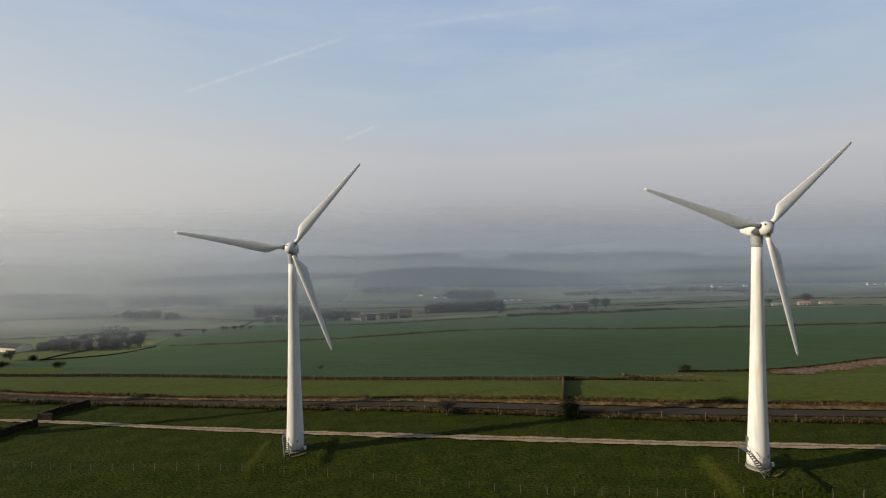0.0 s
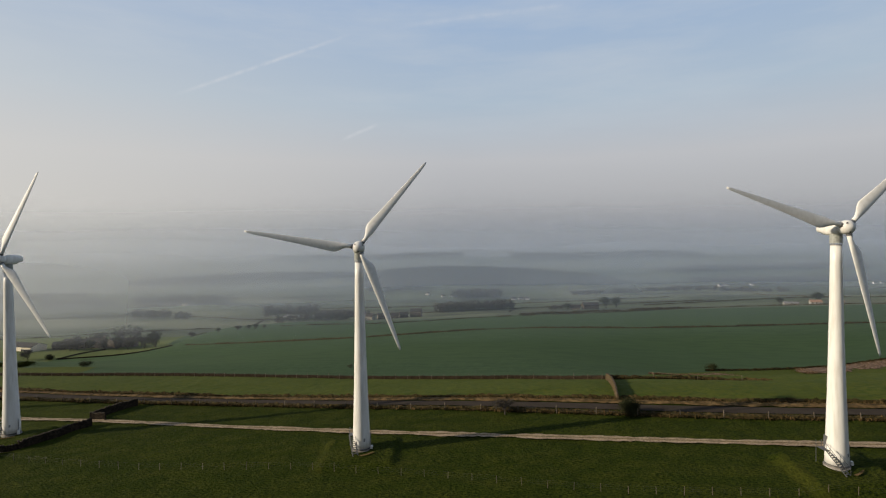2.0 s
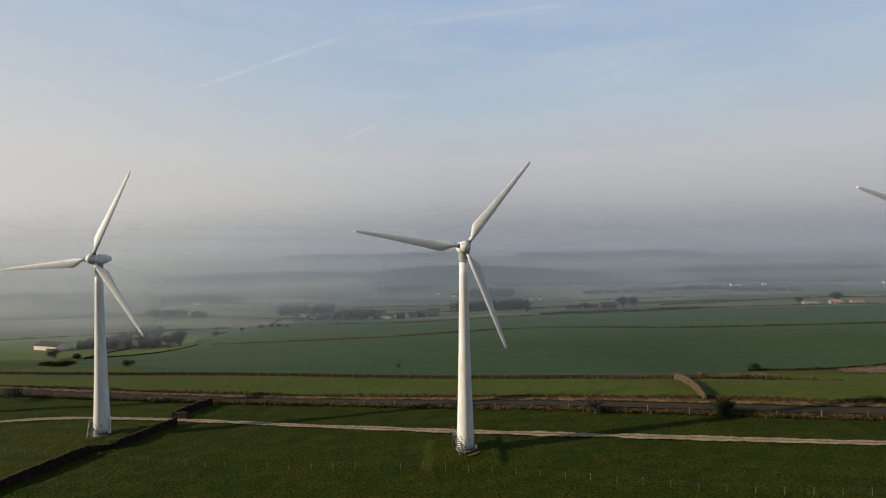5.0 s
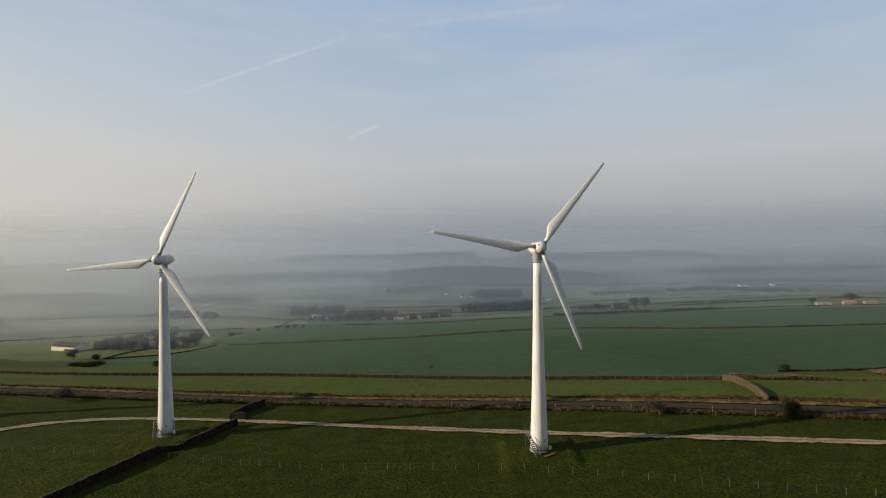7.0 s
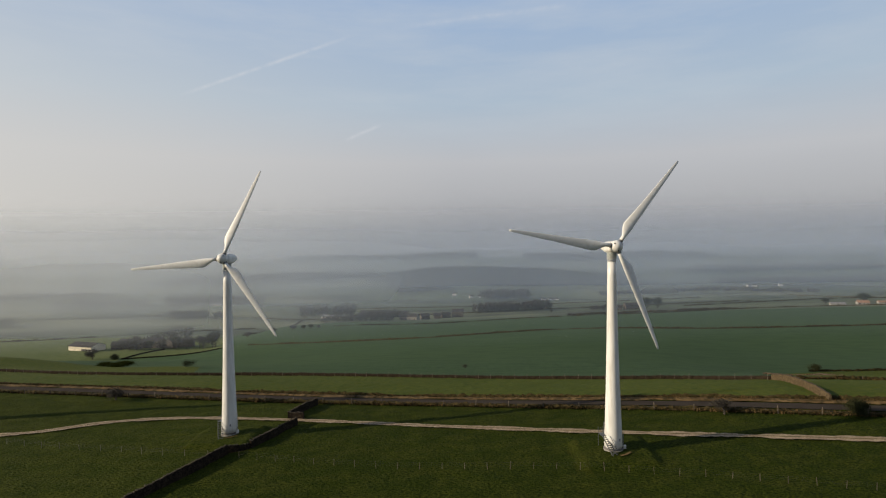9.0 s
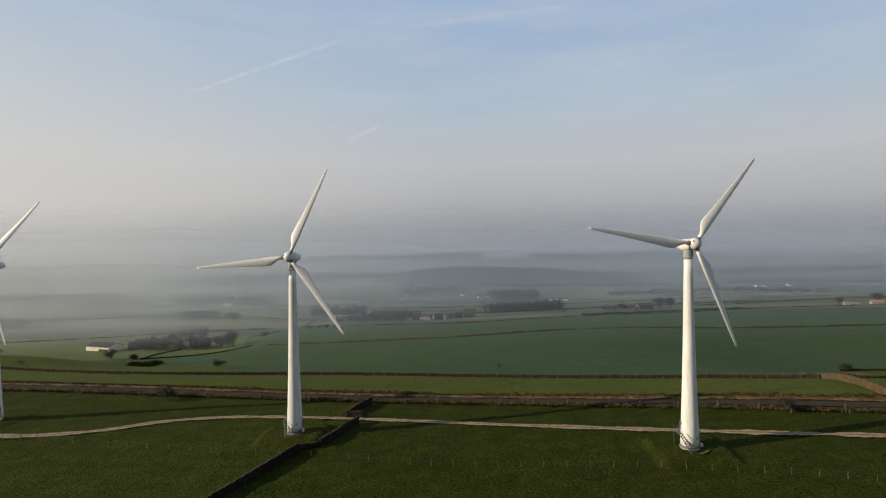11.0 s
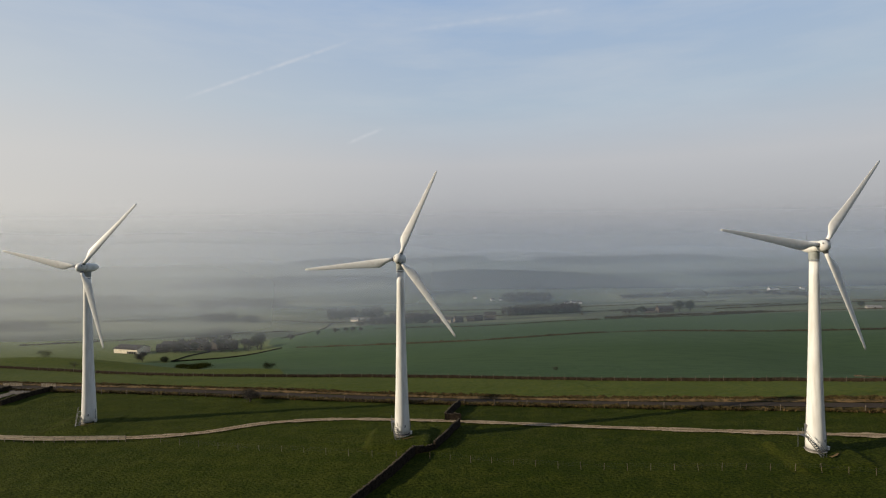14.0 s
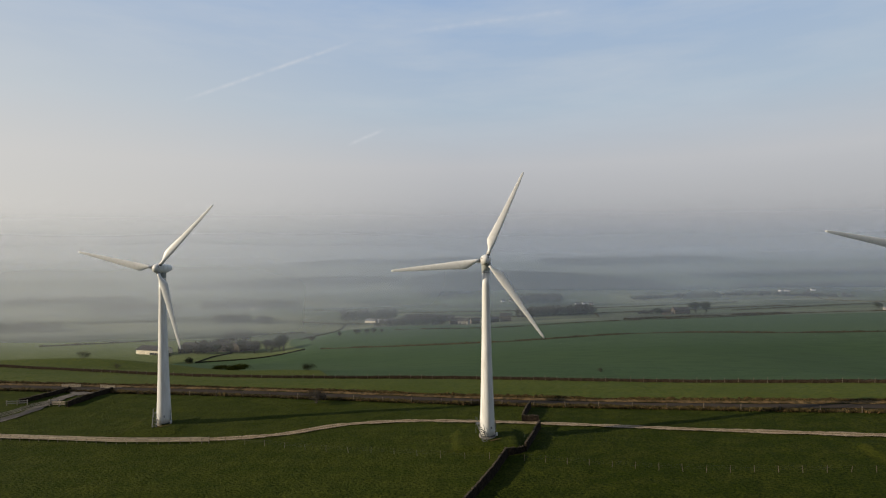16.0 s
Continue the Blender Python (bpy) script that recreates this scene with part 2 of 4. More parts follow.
# haze tones; the third carries the sunward glow as colour
MIST_LOW, MIST_FAR, MIST_SUN_GLOW = (0.388, 0.432, 0.482), (0.452, 0.462, 0.492), (0.680, 0.660, 0.625)


def mist_material(name, strength, low, top, end, gain, tone):
    """Thin bank of mist: scatters the daylight, thicker with height above its foot, thinning out at its top; its tint
    is painted paler and warmer towards the sun.
    """
    m = bpy.data.materials.new(name)
    m.use_nodes = True
    t = m.node_tree
    t.nodes.clear()
    out = t.nodes.new("ShaderNodeOutputMaterial")
    clear = t.nodes.new("ShaderNodeBsdfTransparent")
    front, back = t.nodes.new("ShaderNodeBsdfDiffuse"), t.nodes.new("ShaderNodeBsdfTranslucent")
    both, mix = t.nodes.new("ShaderNodeAddShader"), t.nodes.new("ShaderNodeMixShader")
    uv = t.nodes.new("ShaderNodeUVMap")
    split = t.nodes.new("ShaderNodeSeparateXYZ")
    t.links.new(uv.outputs[0], split.inputs[0])

    def ramp(sock, a, b, c, d):
        n = t.nodes.new("ShaderNodeMapRange")
        n.interpolation_type = "SMOOTHSTEP"
        for i, v in zip(("From Min", "From Max", "To Min", "To Max"), (a, b, c, d)):
            n.inputs[i].default_value = v
        t.links.new(sock, n.inputs[0])
        return n.outputs[0]

    def times(a, b):
        n = t.nodes.new("ShaderNodeMath")
        n.operation = "MULTIPLY"
        t.links.new(a, n.inputs[0])
        t.links.new(b, n.inputs[1])
        return n.outputs[0]
    nz = t.nodes.new("ShaderNodeTexNoise")
    nz.inputs["Scale"].default_value, nz.inputs["Detail"].default_value = 1.0, 1
    mp = t.nodes.new("ShaderNodeMapping")
    mp.inputs["Scale"].default_value = (4.0, 0.004, 1.0)
    t.links.new(uv.outputs[0], mp.inputs[0])
    t.links.new(mp.outputs[0], nz.inputs["Vector"])
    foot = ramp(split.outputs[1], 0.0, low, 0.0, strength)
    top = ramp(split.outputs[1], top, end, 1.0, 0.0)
    # glow towards the sun put into the tint: warm and pale on the left
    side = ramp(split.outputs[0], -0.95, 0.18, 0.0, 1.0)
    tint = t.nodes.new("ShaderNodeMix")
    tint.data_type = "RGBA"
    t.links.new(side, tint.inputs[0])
    tint.inputs[6].default_value, tint.inputs[7].default_value = (*MIST_SUN_GLOW, 1), (*tone, 1)
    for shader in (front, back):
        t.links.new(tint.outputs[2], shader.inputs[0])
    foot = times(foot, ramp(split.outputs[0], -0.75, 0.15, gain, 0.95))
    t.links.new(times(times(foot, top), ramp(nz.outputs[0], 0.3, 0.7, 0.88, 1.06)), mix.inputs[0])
    t.links.new(front.outputs[0], both.inputs[0])
    t.links.new(back.outputs[0], both.inputs[1])
    t.links.new(clear.outputs[0], mix.inputs[1])
    t.links.new(both.outputs[0], mix.inputs[2])
    t.links.new(mix.outputs[0], out.inputs[0])
    return m


# ---- building helpers ----
def mesh_of(name, bm, mat, smooth=False):
    me = bpy.data.meshes.new(name)
    bm.to_mesh(me)
    bm.free()
    for m in (mat if isinstance(mat, (list, tuple)) else [mat]):
        me.materials.append(m)
    if smooth:
        me.polygons.foreach_set("use_smooth", [True] * len(me.polygons))
    return me


def part(name, bm, mat, parent=None, label="", smooth=False):
    """A bmesh or a mesh as one object under a thing or part."""
    ob = new(name, bm if isinstance(bm, bpy.types.Mesh) else mesh_of(name, bm, mat, smooth))
    if parent:
        ob.parent = parent
    return tagged(ob, label)


def thing(name, place, label, category, group="", kind="", turn=0.0):
    ob = new(name)
    ob.empty_display_size = 0.2
    ob.matrix_world = pose(*place, 0, 0, turn)
    return tagged(ob, label, category, group, kind)


def box(bm, size, at, turn=None, mat=0):
    m = Matrix.Translation(at) @ (turn if turn else Matrix.Identity(4)) @ Matrix.Diagonal((*size, 1))
    g = bmesh.ops.create_cube(bm, size=1, matrix=m)
    for f in {f for v in g["verts"] for f in v.link_faces}:
        f.material_index = mat
    return g["verts"]


def rod(bm, a, b, r1, r2=None, n=8):
    """A tapered round bar from a to b."""
    a, b = Vector(a), Vector(b)
    d = b - a
    m = Matrix.Translation((a + b) / 2) @ d.to_track_quat("Z", "Y").to_matrix().to_4x4()
    bmesh.ops.create_cone(bm, cap_ends=True, segments=n, radius1=r1, radius2=r1 if r2 is None else r2, depth=d.length, matrix=m)


def loft(bm, rings, cap=True):
    """Skin over rings of equally many points."""
    vs = [[bm.verts.new(p) for p in ring] for ring in rings]
    n = len(vs[0])
    for r0, r1 in zip(vs, vs[1:]):
        for i in range(n):
            bm.faces.new((r0[i], r0[(i + 1) % n], r1[(i + 1) % n], r1[i]))
    if cap:
        bm.faces.new(vs[0][::-1])
        bm.faces.new(vs[-1])
    bmesh.ops.recalc_face_normals(bm, faces=bm.faces)


def grid_noise(x, y, size, seed):
    """Smooth value noise, -1 to 1."""
    x, y = np.asarray(x, float) / size, np.asarray(y, float) / size
    i, j = np.floor(x).astype(np.int64), np.floor(y).astype(np.int64)
    u, v = x - i, y - j
    u, v = u * u * (3 - 2 * u), v * v * (3 - 2 * v)

    def h(a, b):
        n = (a * 374761393 + b * 668265263 + seed * 974711) & 0x7FFFFFFF
        n = ((n ^ (n >> 13)) * 1274126177) & 0x7FFFFFFF
        return ((n ^ (n >> 16)) & 0xFFFF) / 32767.5 - 1
    return (h(i, j) * (1 - u) + h(i + 1, j) * u) * (1 - v) + (h(i, j + 1) * (1 - u) + h(i + 1, j + 1) * u) * v


def soup(name, verts, faces, mats, index=None, smooth=False):
    me = bpy.data.meshes.new(name)
    me.from_pydata(verts if isinstance(verts, list) else verts.tolist(), [], faces if isinstance(faces, list) else faces.tolist())
    for m in mats:
        me.materials.append(m)
    if index is not None:
        me.polygons.foreach_set("material_index", np.asarray(index, np.int32))
    if smooth:
        me.polygons.foreach_set("use_smooth", [True] * len(me.polygons))
    me.update()
    return me


# ---- the lie of the land: heights at nine lines across the ridge ----
GX = [-350, -285, -235, -198, -170, -60, 25, 120, 400]
GY = [-60, 60, 95, 118, 150, 190, 260, 350, 405, 450, 560, 800, 1200, 1700, 3000, 4600]
GZ = [[-9, -6, -5, -5, -2.8, -3, -19, -39.5, -43, -46, -51, -53, -62, -56, -48, -38],
      [-8.8, -6.1, -4.4, -4.1, -2.9, -5.9, -20.5, -41.5, -43.2, -46, -52, -54, -62.2, -55.4, -47.3, -37.3],
      [-8.7, -6.2, -3.9, -3.4, -3, -8.1, -20.5, -39.5, -42, -44, -53, -56, -62.3, -55, -46.8, -36.8],
      [-8.4, -6.1, -3.5, -2.9, -3.1, -9.4, -23.2, -36, -34.8, -35.5, -50, -58, -62.2, -54.5, -46.4, -36.4],
      [-8, -5.8, -3.1, -2.6, -3.3, -10, -23, -34, -33, -34.2, -46.5, -58, -62, -54, -46, -36],
      [-5, -3.4, -1, -1.5, -4.6, -10.3, -18.5, -26.5, -29.7, -33.6, -44.5, -57, -60, -51, -44, -34],
      [-2, -0.6, 2.2, 2.3, -3.3, -10.9, -17.5, -22.3, -26, -30.3, -41.3, -57, -62, -50, -44, -34],
      [5, 4.6, 4.8, 3.6, -3, -16.5, -22.8, -22, -24.5, -28.2, -38.8, -56, -64, -54, -44, -33],
      [8, 7, 6, 5, 1, -6, -14, -20, -23.5, -26.5, -31.5, -50, -66, -56, -43, -32]]


def spline(knots, values, at):
    """A smooth curve through the knots; values may hold several columns."""
    k, v, at = np.array(knots, float), np.array(values, float), np.clip(at, knots[0], knots[-1])
    slope = np.gradient(v, k, axis=0)
    i = np.clip(np.searchsorted(k, at, side="right") - 1, 0, len(k) - 2)
    h = k[i + 1] - k[i]
    s = (at - k[i]) / h
    return (v[i] * (1 + 2 * s) * (1 - s) ** 2 + slope[i] * h * s * (1 - s) ** 2
            + v[i + 1] * s * s * (3 - 2 * s) + slope[i + 1] * h * s * s * (s - 1))


GROWS = np.array([spline(GY, line, np.arange(-60, 4601, 1.0)) for line in GZ])


def land(x, y):
    """Height of the smooth land at x, y (numbers or arrays)."""
    x, y = np.broadcast_arrays(np.asarray(x, float), np.asarray(y, float))
    j = np.clip(y, -60, 4599) + 60
    j0 = j.astype(int)
    cols = GROWS[:, j0] * (1 - (j - j0)) + GROWS[:, j0 + 1] * (j - j0)
    k = np.array(GX, float)
    xx = np.clip(x, k[0], k[-1])
    i = np.clip(np.searchsorted(k, xx, side="right") - 1, 0, len(k) - 2)
    slope = np.gradient(cols, k, axis=0)
    h = k[i + 1] - k[i]
    s = (xx - k[i]) / h
    pick = lambda a, n: np.take_along_axis(a, n[None], 0)[0]
    return (pick(cols, i) * (1 + 2 * s) * (1 - s) ** 2 + pick(slope, i) * h * s * (1 - s) ** 2
            + pick(cols, i + 1) * s * s * (3 - 2 * s) + pick(slope, i + 1) * h * s * s * (s - 1))


TURBINES = [(45.3, 76.2), (-25.65, 89.9), (-96.75, 103.6), (-167.4, 116.6)]


# hills and banks: height, place, half-widths
HILLS = ((-1.9, 76, 140, 24, 13), (-1.2, 80, 216, 26, 20), (3.2, -262, 226, 42, 14), (1.0, -172, 224, 28, 12), (36, 85, 1150, 300, 150), (10, -150, 1170, 190, 120), (16, -430, 1320, 270, 120), (14, 520, 965, 210, 85), (30, 700, 2050, 560, 220),
         (26, -300, 2100, 420, 200), (42, -2250, 2500, 330, 240), (26, 1500, 2600, 700, 300), (24, 420, 2900, 900, 240))


def ground(x, y):
    """The land with the low pads that the towers stand on."""
    z = land(x, y)
    for (tx, ty), rise in zip(TURBINES, (0.95, 0.55, 0.8, 0.35)):
        inside = [np.clip((half - np.abs(np.asarray(v, float) - mid)) / 1.5, 0, 1) for v, mid, half in ((x, tx - 0.2, 6.9), (y, ty - 0.4, 6.2))]
        z = z + rise * (inside[0] ** 2 * (3 - 2 * inside[0])) * (inside[1] ** 2 * (3 - 2 * inside[1]))
    # bank beyond the field wall, and the hills across the valley
    x, y = np.asarray(x, float), np.asarray(y, float)
    for high, hx, hy, sx, sy in HILLS:
        z = z + high * np.exp(-((x - hx) / sx) ** 2 - ((y - hy) / sy) ** 2)
    far = np.clip((np.asarray(y) - 900) / 900, 0, 1)
    z = z + far * (9 * grid_noise(x, y, 620, 4) + 5 * grid_noise(x, y, 260, 9))
    return z


def spread(lo, dense_lo, dense_hi, hi, step, grow):
    mid = list(np.arange(dense_lo, dense_hi, step))
    left, right, s = [], [], step
    v = dense_lo
    while v > lo:
        s *= grow
        v -= s
        left.append(v)
    v, s = mid[-1], step
    while v < hi:
        s *= grow
        v += s
        right.append(v)
    return np.array(left[::-1] + mid + right)


def along(path, step):
    """Points every step metres on a smooth line through the path, with the line's direction."""
    p = np.array(path, float)
    s = np.concatenate([[0], np.cumsum(np.hypot(*np.diff(p, axis=0).T))])
    at = np.arange(0, s[-1] + step * 0.5, step)
    q = spline(s, p[:, 0], at), spline(s, p[:, 1], at)
    d = np.gradient(q[0]), np.gradient(q[1])
    n = np.hypot(*d) + 1e-9
    return q[0], q[1], d[0] / n, d[1] / n


def drape(name, path, half, lift, mat, step=1.0, ragged=0.0, cols=7, crown=0.0, mats=None, mid=None):
    """A strip laid on the land along a path."""
    x, y, dx, dy = along(path, step)
    u = np.linspace(-1, 1, cols)
    wob = half * (1 + ragged * grid_noise(x, y, 3.0, 5) + ragged * grid_noise(x, y, 0.9, 6))
    px, py = x[:, None] - dy[:, None] * u * wob[:, None], y[:, None] + dx[:, None] * u * wob[:, None]
    pz = ground(px, py) + lift + crown * (1 - u * u)
    n, k = px.shape
    verts = np.stack([px, py, pz], -1).reshape(-1, 3)
    i = (np.arange(n - 1)[:, None] * k + np.arange(k - 1)).ravel()
    faces = np.stack([i, i + 1, i + k + 1, i + k], -1)
    idx = None
    if mid is not None:
        idx = np.tile([1 if j in mid else 0 for j in range(k - 1)], n - 1)
    return soup(name, verts, faces, mats or [mat], idx, True)


# ---- ground: one sheet to the horizon ----
gx = spread(-4600, -262, 112, 4600, 0.6, 1.05)
gy = spread(-300, 62, 205, 4700, 0.6, 1.032)
mx, my = np.meshgrid(gx, gy)
mz = ground(mx, my)
near = np.clip((260 - my) / 60, 0, 1)
mz = mz - near * (0.12 + 0.10 * grid_noise(mx, my, 1.05, 1) + 0.07 * grid_noise(mx, my, 2.9, 2) + 0.10 * np.abs(grid_noise(mx, my, 9, 3)))
n, k = mx.shape
gi = (np.arange(n - 1)[:, None] * k + np.arange(k - 1)).ravel()
gfaces = np.stack([gi, gi + 1, gi + k + 1, gi + k], -1)
FAR_WALL = [(-420, 212), (-330, 204), (-240, 196), (-166, 184), (-118, 181), (-76, 173), (-10, 155), (12, 149), (31.2, 138.8)]
fx, fy = np.array(FAR_WALL).T
cx, cy = mx.ravel()[gi] + 0.4, my.ravel()[gi] + 0.4
wall_y = np.interp(cx, fx, fy)
edge_y = np.interp(cx, [31, 50, 62, 77, 96, 116, 128, 160, 205, 270, 420], [138.8, 160, 192, 214, 222, 227, 229, 238, 252, 268, 290])
beyond = np.where(cx < 31.2, cy > wall_y, cy > edge_y)
left_edge = np.interp(cy, [180, 300, 366, 372, 378, 384, 402, 430, 480], [-255, -284, -282, -253, -226, -212, -222, -236, -250])
rx, ry = np.array([(-290, 158), (-200, 148), (-110, 136), (-67, 128), (-23, 116), (34, 102), (78, 94), (190, 77)]).T
bank = beyond & (cx < -150) & (cy < np.interp(cx, [-420, -300, -225, -190, -160, -150], [236, 233, 232, 231, 226, 200]))
heath = ((cx - 110) / 330) ** 2 + ((cy - 1130) / 120) ** 2 < 1 + 0.5 * grid_noise(cx, cy, 140, 8)
heath |= ((cx + 430) / 300) ** 2 + ((cy - 1290) / 90) ** 2 < 1 + 0.6 * grid_noise(cx, cy, 140, 9)
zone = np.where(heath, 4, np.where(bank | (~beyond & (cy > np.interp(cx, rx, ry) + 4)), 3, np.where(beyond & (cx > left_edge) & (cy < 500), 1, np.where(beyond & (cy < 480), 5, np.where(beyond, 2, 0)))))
# pasture left of the wall takes the copy with sun glow in its colour
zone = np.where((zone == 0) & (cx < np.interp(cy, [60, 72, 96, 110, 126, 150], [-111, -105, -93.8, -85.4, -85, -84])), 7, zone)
# sunlit left bank of each pad, put in as a strip of olive
for tx, ty in TURBINES:
    sunlit_bank = np.abs(cx - tx + 6.3 + 0.5 * grid_noise(cx, cy, 2.0, 12)) < 1.1
    zone = np.where(((zone == 0) | (zone == 7)) & sunlit_bank & (np.abs(cy - ty + 1.2) < 5.0 + 1.5 * grid_noise(cx, cy, 1.5, 13)), 6, zone)
tagged(new("ground", soup("ground", np.stack([mx, my, mz], -1).reshape(-1, 3), gfaces, [PASTURE, CROP, HAZED_VALLEY, MEADOW, MOOR, PADDOCK, OLIVE_GROWTH, SUNWARD_PASTURE], zone, True)),
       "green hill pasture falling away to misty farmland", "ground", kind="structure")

TRACK = [(120, 71), (68, 81.2), (38, 86.0), (10.8, 90.8), (-19.5, 96.8), (-55, 105.3), (-80, 111.6), (-97.5, 114.8), (-116, 116), (-128, 113.8), (-138.6, 108.8), (-149.4, 106.8), (-161, 106.7), (-186, 109.2), (-199, 110.7), (-230, 116)]
tagged(new("track", drape("track", TRACK, 0.85, 0.05, GRAVEL, 0.5, 0.28, 8, 0.02, [GRAVEL, DEADGRASS], (3,))), "pale gravel farm track with a worn grassy middle", "track", kind="structure")
SPUR = [(-215, 113), (-208, 121), (-206, 127), (-206.3, 133), (-205.8, 140), (-204, 146)]
tagged(new("track", drape("track", SPUR, 1.6, 0.055, LAYBY, 0.8, 0.14, 6, 0.02)), "grey-brown hardcore spur from the road gate", "track", kind="structure")
ROAD = [(190, 77), (78.5, 94.2), (34, 101.8), (-23.3, 116.2), (-67, 128.0), (-110, 135.6), (-150, 141.6), (-200, 148.2), (-290, 158)]
tagged(new("road", drape("road", ROAD, 1.65, 0.06, TARMAC, 1.0, 0.02, 6, 0.05)), "narrow worn tarmac lane", "road", kind="structure")
tagged(new("pavement", drape("pavement", [(-207, 143), (-204, 146.5), (-198, 146)], 4.2, 0.05, LAYBY, 0.8, 0.15, 6)), "grey-brown hardcore lay-by at the gate", "lay-by", kind="structure")


def shifted(path, off):
    """The path moved sideways, to its right for walkers towards -x."""
    x, y, dx, dy = along(path, 6.0)
    return list(zip(x + dy * off, y - dx * off))


# verges of dead grass along both sides of the road
tagged(new("verge", drape("verge", shifted(ROAD, 3.5), 1.2, 0.045, DEADGRASS, 1.0, 0.3, 7, 0.25)), "brown dead-grass bank beyond the lane", "verge", kind="structure")
tagged(new("verge", drape("verge", shifted(ROAD, -3.3), 1.1, 0.04, HEATHER, 1.0, 0.3, 7, 0.15)), "dark rough verge before the lane", "verge", kind="structure")


# ---- dry stone walls ----
def stone_wall(name, path, label, high=1.15, wide=0.55, step=0.45, seed=1, coping=True, group="dry stone walls", mat=None):
    x, y, dx, dy = along(path, step)
    rnd = np.random.default_rng(seed)
    n = len(x)
    prof = [(-1.0, -0.3), (-1.0, 0.25), (-0.8, 0.6), (-0.55, 0.95), (0.55, 0.95), (0.8, 0.6), (1.0, 0.25), (1.0, -0.3)]
    k = len(prof)
    z0 = ground(x, y)
    tall = high * (1 + 0.09 * grid_noise(x, y, 6, seed) + 0.05 * rnd.standard_normal(n))
    verts = np.zeros((n, k, 3))
    for j, (u, v) in enumerate(prof):
        w = u * wide / 2 + 0.022 * rnd.standard_normal(n)
        verts[:, j] = np.stack([x - dy * w, y + dx * w, z0 + v * tall], -1)
    i = (np.arange(n - 1)[:, None] * k + np.arange(k - 1)).ravel()
    faces = np.stack([i, i + k, i + k + 1, i + 1], -1).tolist()
    faces += [list(range(k))[::-1], [(n - 1) * k + j for j in range(k)]]
    w = tagged(new(name, soup(name, verts.reshape(-1, 3), faces, [mat or STONE])), label, "wall", group)
    if coping:
        bm = bmesh.new()
        for q in range(n - 1):
            if rnd.random() < 0.06:
                continue
            t = Matrix.Rotation(math.atan2(dy[q], dx[q]) + rnd.normal(0, 0.12), 4, "Z") @ Matrix.Rotation(rnd.normal(0, 0.12), 4, "X")
            box(bm, (step * rnd.uniform(0.5, 0.85), wide * rnd.uniform(0.4, 0.62), rnd.uniform(0.14, 0.26)),
                (x[q], y[q], z0[q] + tall[q] * 0.93 + 0.08), t)
        tagged(part("coping", bm, COPING, w, "upright pale coping stones"), kind="stuff")
    return w


stone_wall("dry_stone_wall", [(-105.2, 72.5), (-100.9, 81.0), (-97.4, 87.4), (-93.9, 95.6)], "dark dry stone wall running down the pasture", 1.5, seed=11)
stone_wall("dry_stone_wall", [(-94.2, 96.0), (-92.3, 96.4), (-90.4, 97.2)], "short tumbled dry stone wall joining two stretches", 1.0, seed=12)
stone_wall("dry_stone_wall", [(-90.3, 97.2), (-88.2, 102.6), (-86.4, 107.6), (-85.4, 110.2)], "dark dry stone wall ending at the gravel track", 1.35, seed=13)
stone_wall("dry_stone_wall", [(-88.5, 114.5), (-86.7, 114.3), (-84.9, 114.0)], "squat end wall of a sheepfold beside the track", 1.35, seed=14)
stone_wall("dry_stone_wall", [(-88.3, 114.9), (-87.3, 118.5), (-86.1, 122.5), (-85.0, 126.0)], "dark side wall of the sheepfold", 1.5, seed=15)
stone_wall("dry_stone_wall", [(31.2, 138.6), (28.8, 128), (26.6, 118), (23.9, 107.4)], "tan dry stone wall across the field", 1.4, seed=17, mat=TANSTONE)
stone_wall("dry_stone_wall", FAR_WALL, "long low brown dry stone wall along the field edge", 0.85, 0.5, 0.6, 18, False, mat=BROWNSTONE)
stone_wall("dry_stone_wall", [(-199.5, 131), (-198.5, 138), (-197, 145)], "dark wall beside the gate", 1.15, seed=22)
stone_wall("dry_stone_wall", [(-214, 134), (-211.5, 140), (-210, 147)], "dark wall on the far side of the gate", 0.95, seed=23)
stone_wall("dry_stone_wall", [(-280, 366), (-252, 372), (-225, 378), (-208, 382)], "dark wall by the farm trees", 0.9, 0.45, 1.2, 24, False)
stone_wall("dry_stone_wall", [(-281, 366), (-278, 385), (-270, 402)], "dark wall leading to the farm", 0.8, 0.5, 1.2, 25, False)


# ---- hedges far off: low bushy lines ----
def hedge(path, label, high=1.4, wide=1.3, step=1.0, seed=1, mat=None):
    x, y, dx, dy = along(path, step)
    rnd = np.random.default_rng(seed)
    m, z = len(x), ground(x, y)
    k = 7
    ang = np.linspace(0, math.pi, k)
    gap = np.clip(1.2 + 0.9 * grid_noise(x, y, 11, seed), 0.35, 1.2)
    verts = np.zeros((m, k, 3))
    for j, a in enumerate(ang):
        r = 1 + 0.22 * rnd.standard_normal(m)
        u, v = math.cos(a) * wide / 2 * r, math.sin(a) * high * r * gap
        verts[:, j] = np.stack([x - dy * u, y + dx * u, z - 0.1 + v], -1)
    i = (np.arange(m - 1)[:, None] * k + np.arange(k - 1)).ravel()
    return tagged(new("hedge", soup("hedge", verts.reshape(-1, 3), np.stack([i, i + k, i + k + 1, i + 1], -1), [mat or HEATHER])), label, "hedge", "field hedges", "stuff")


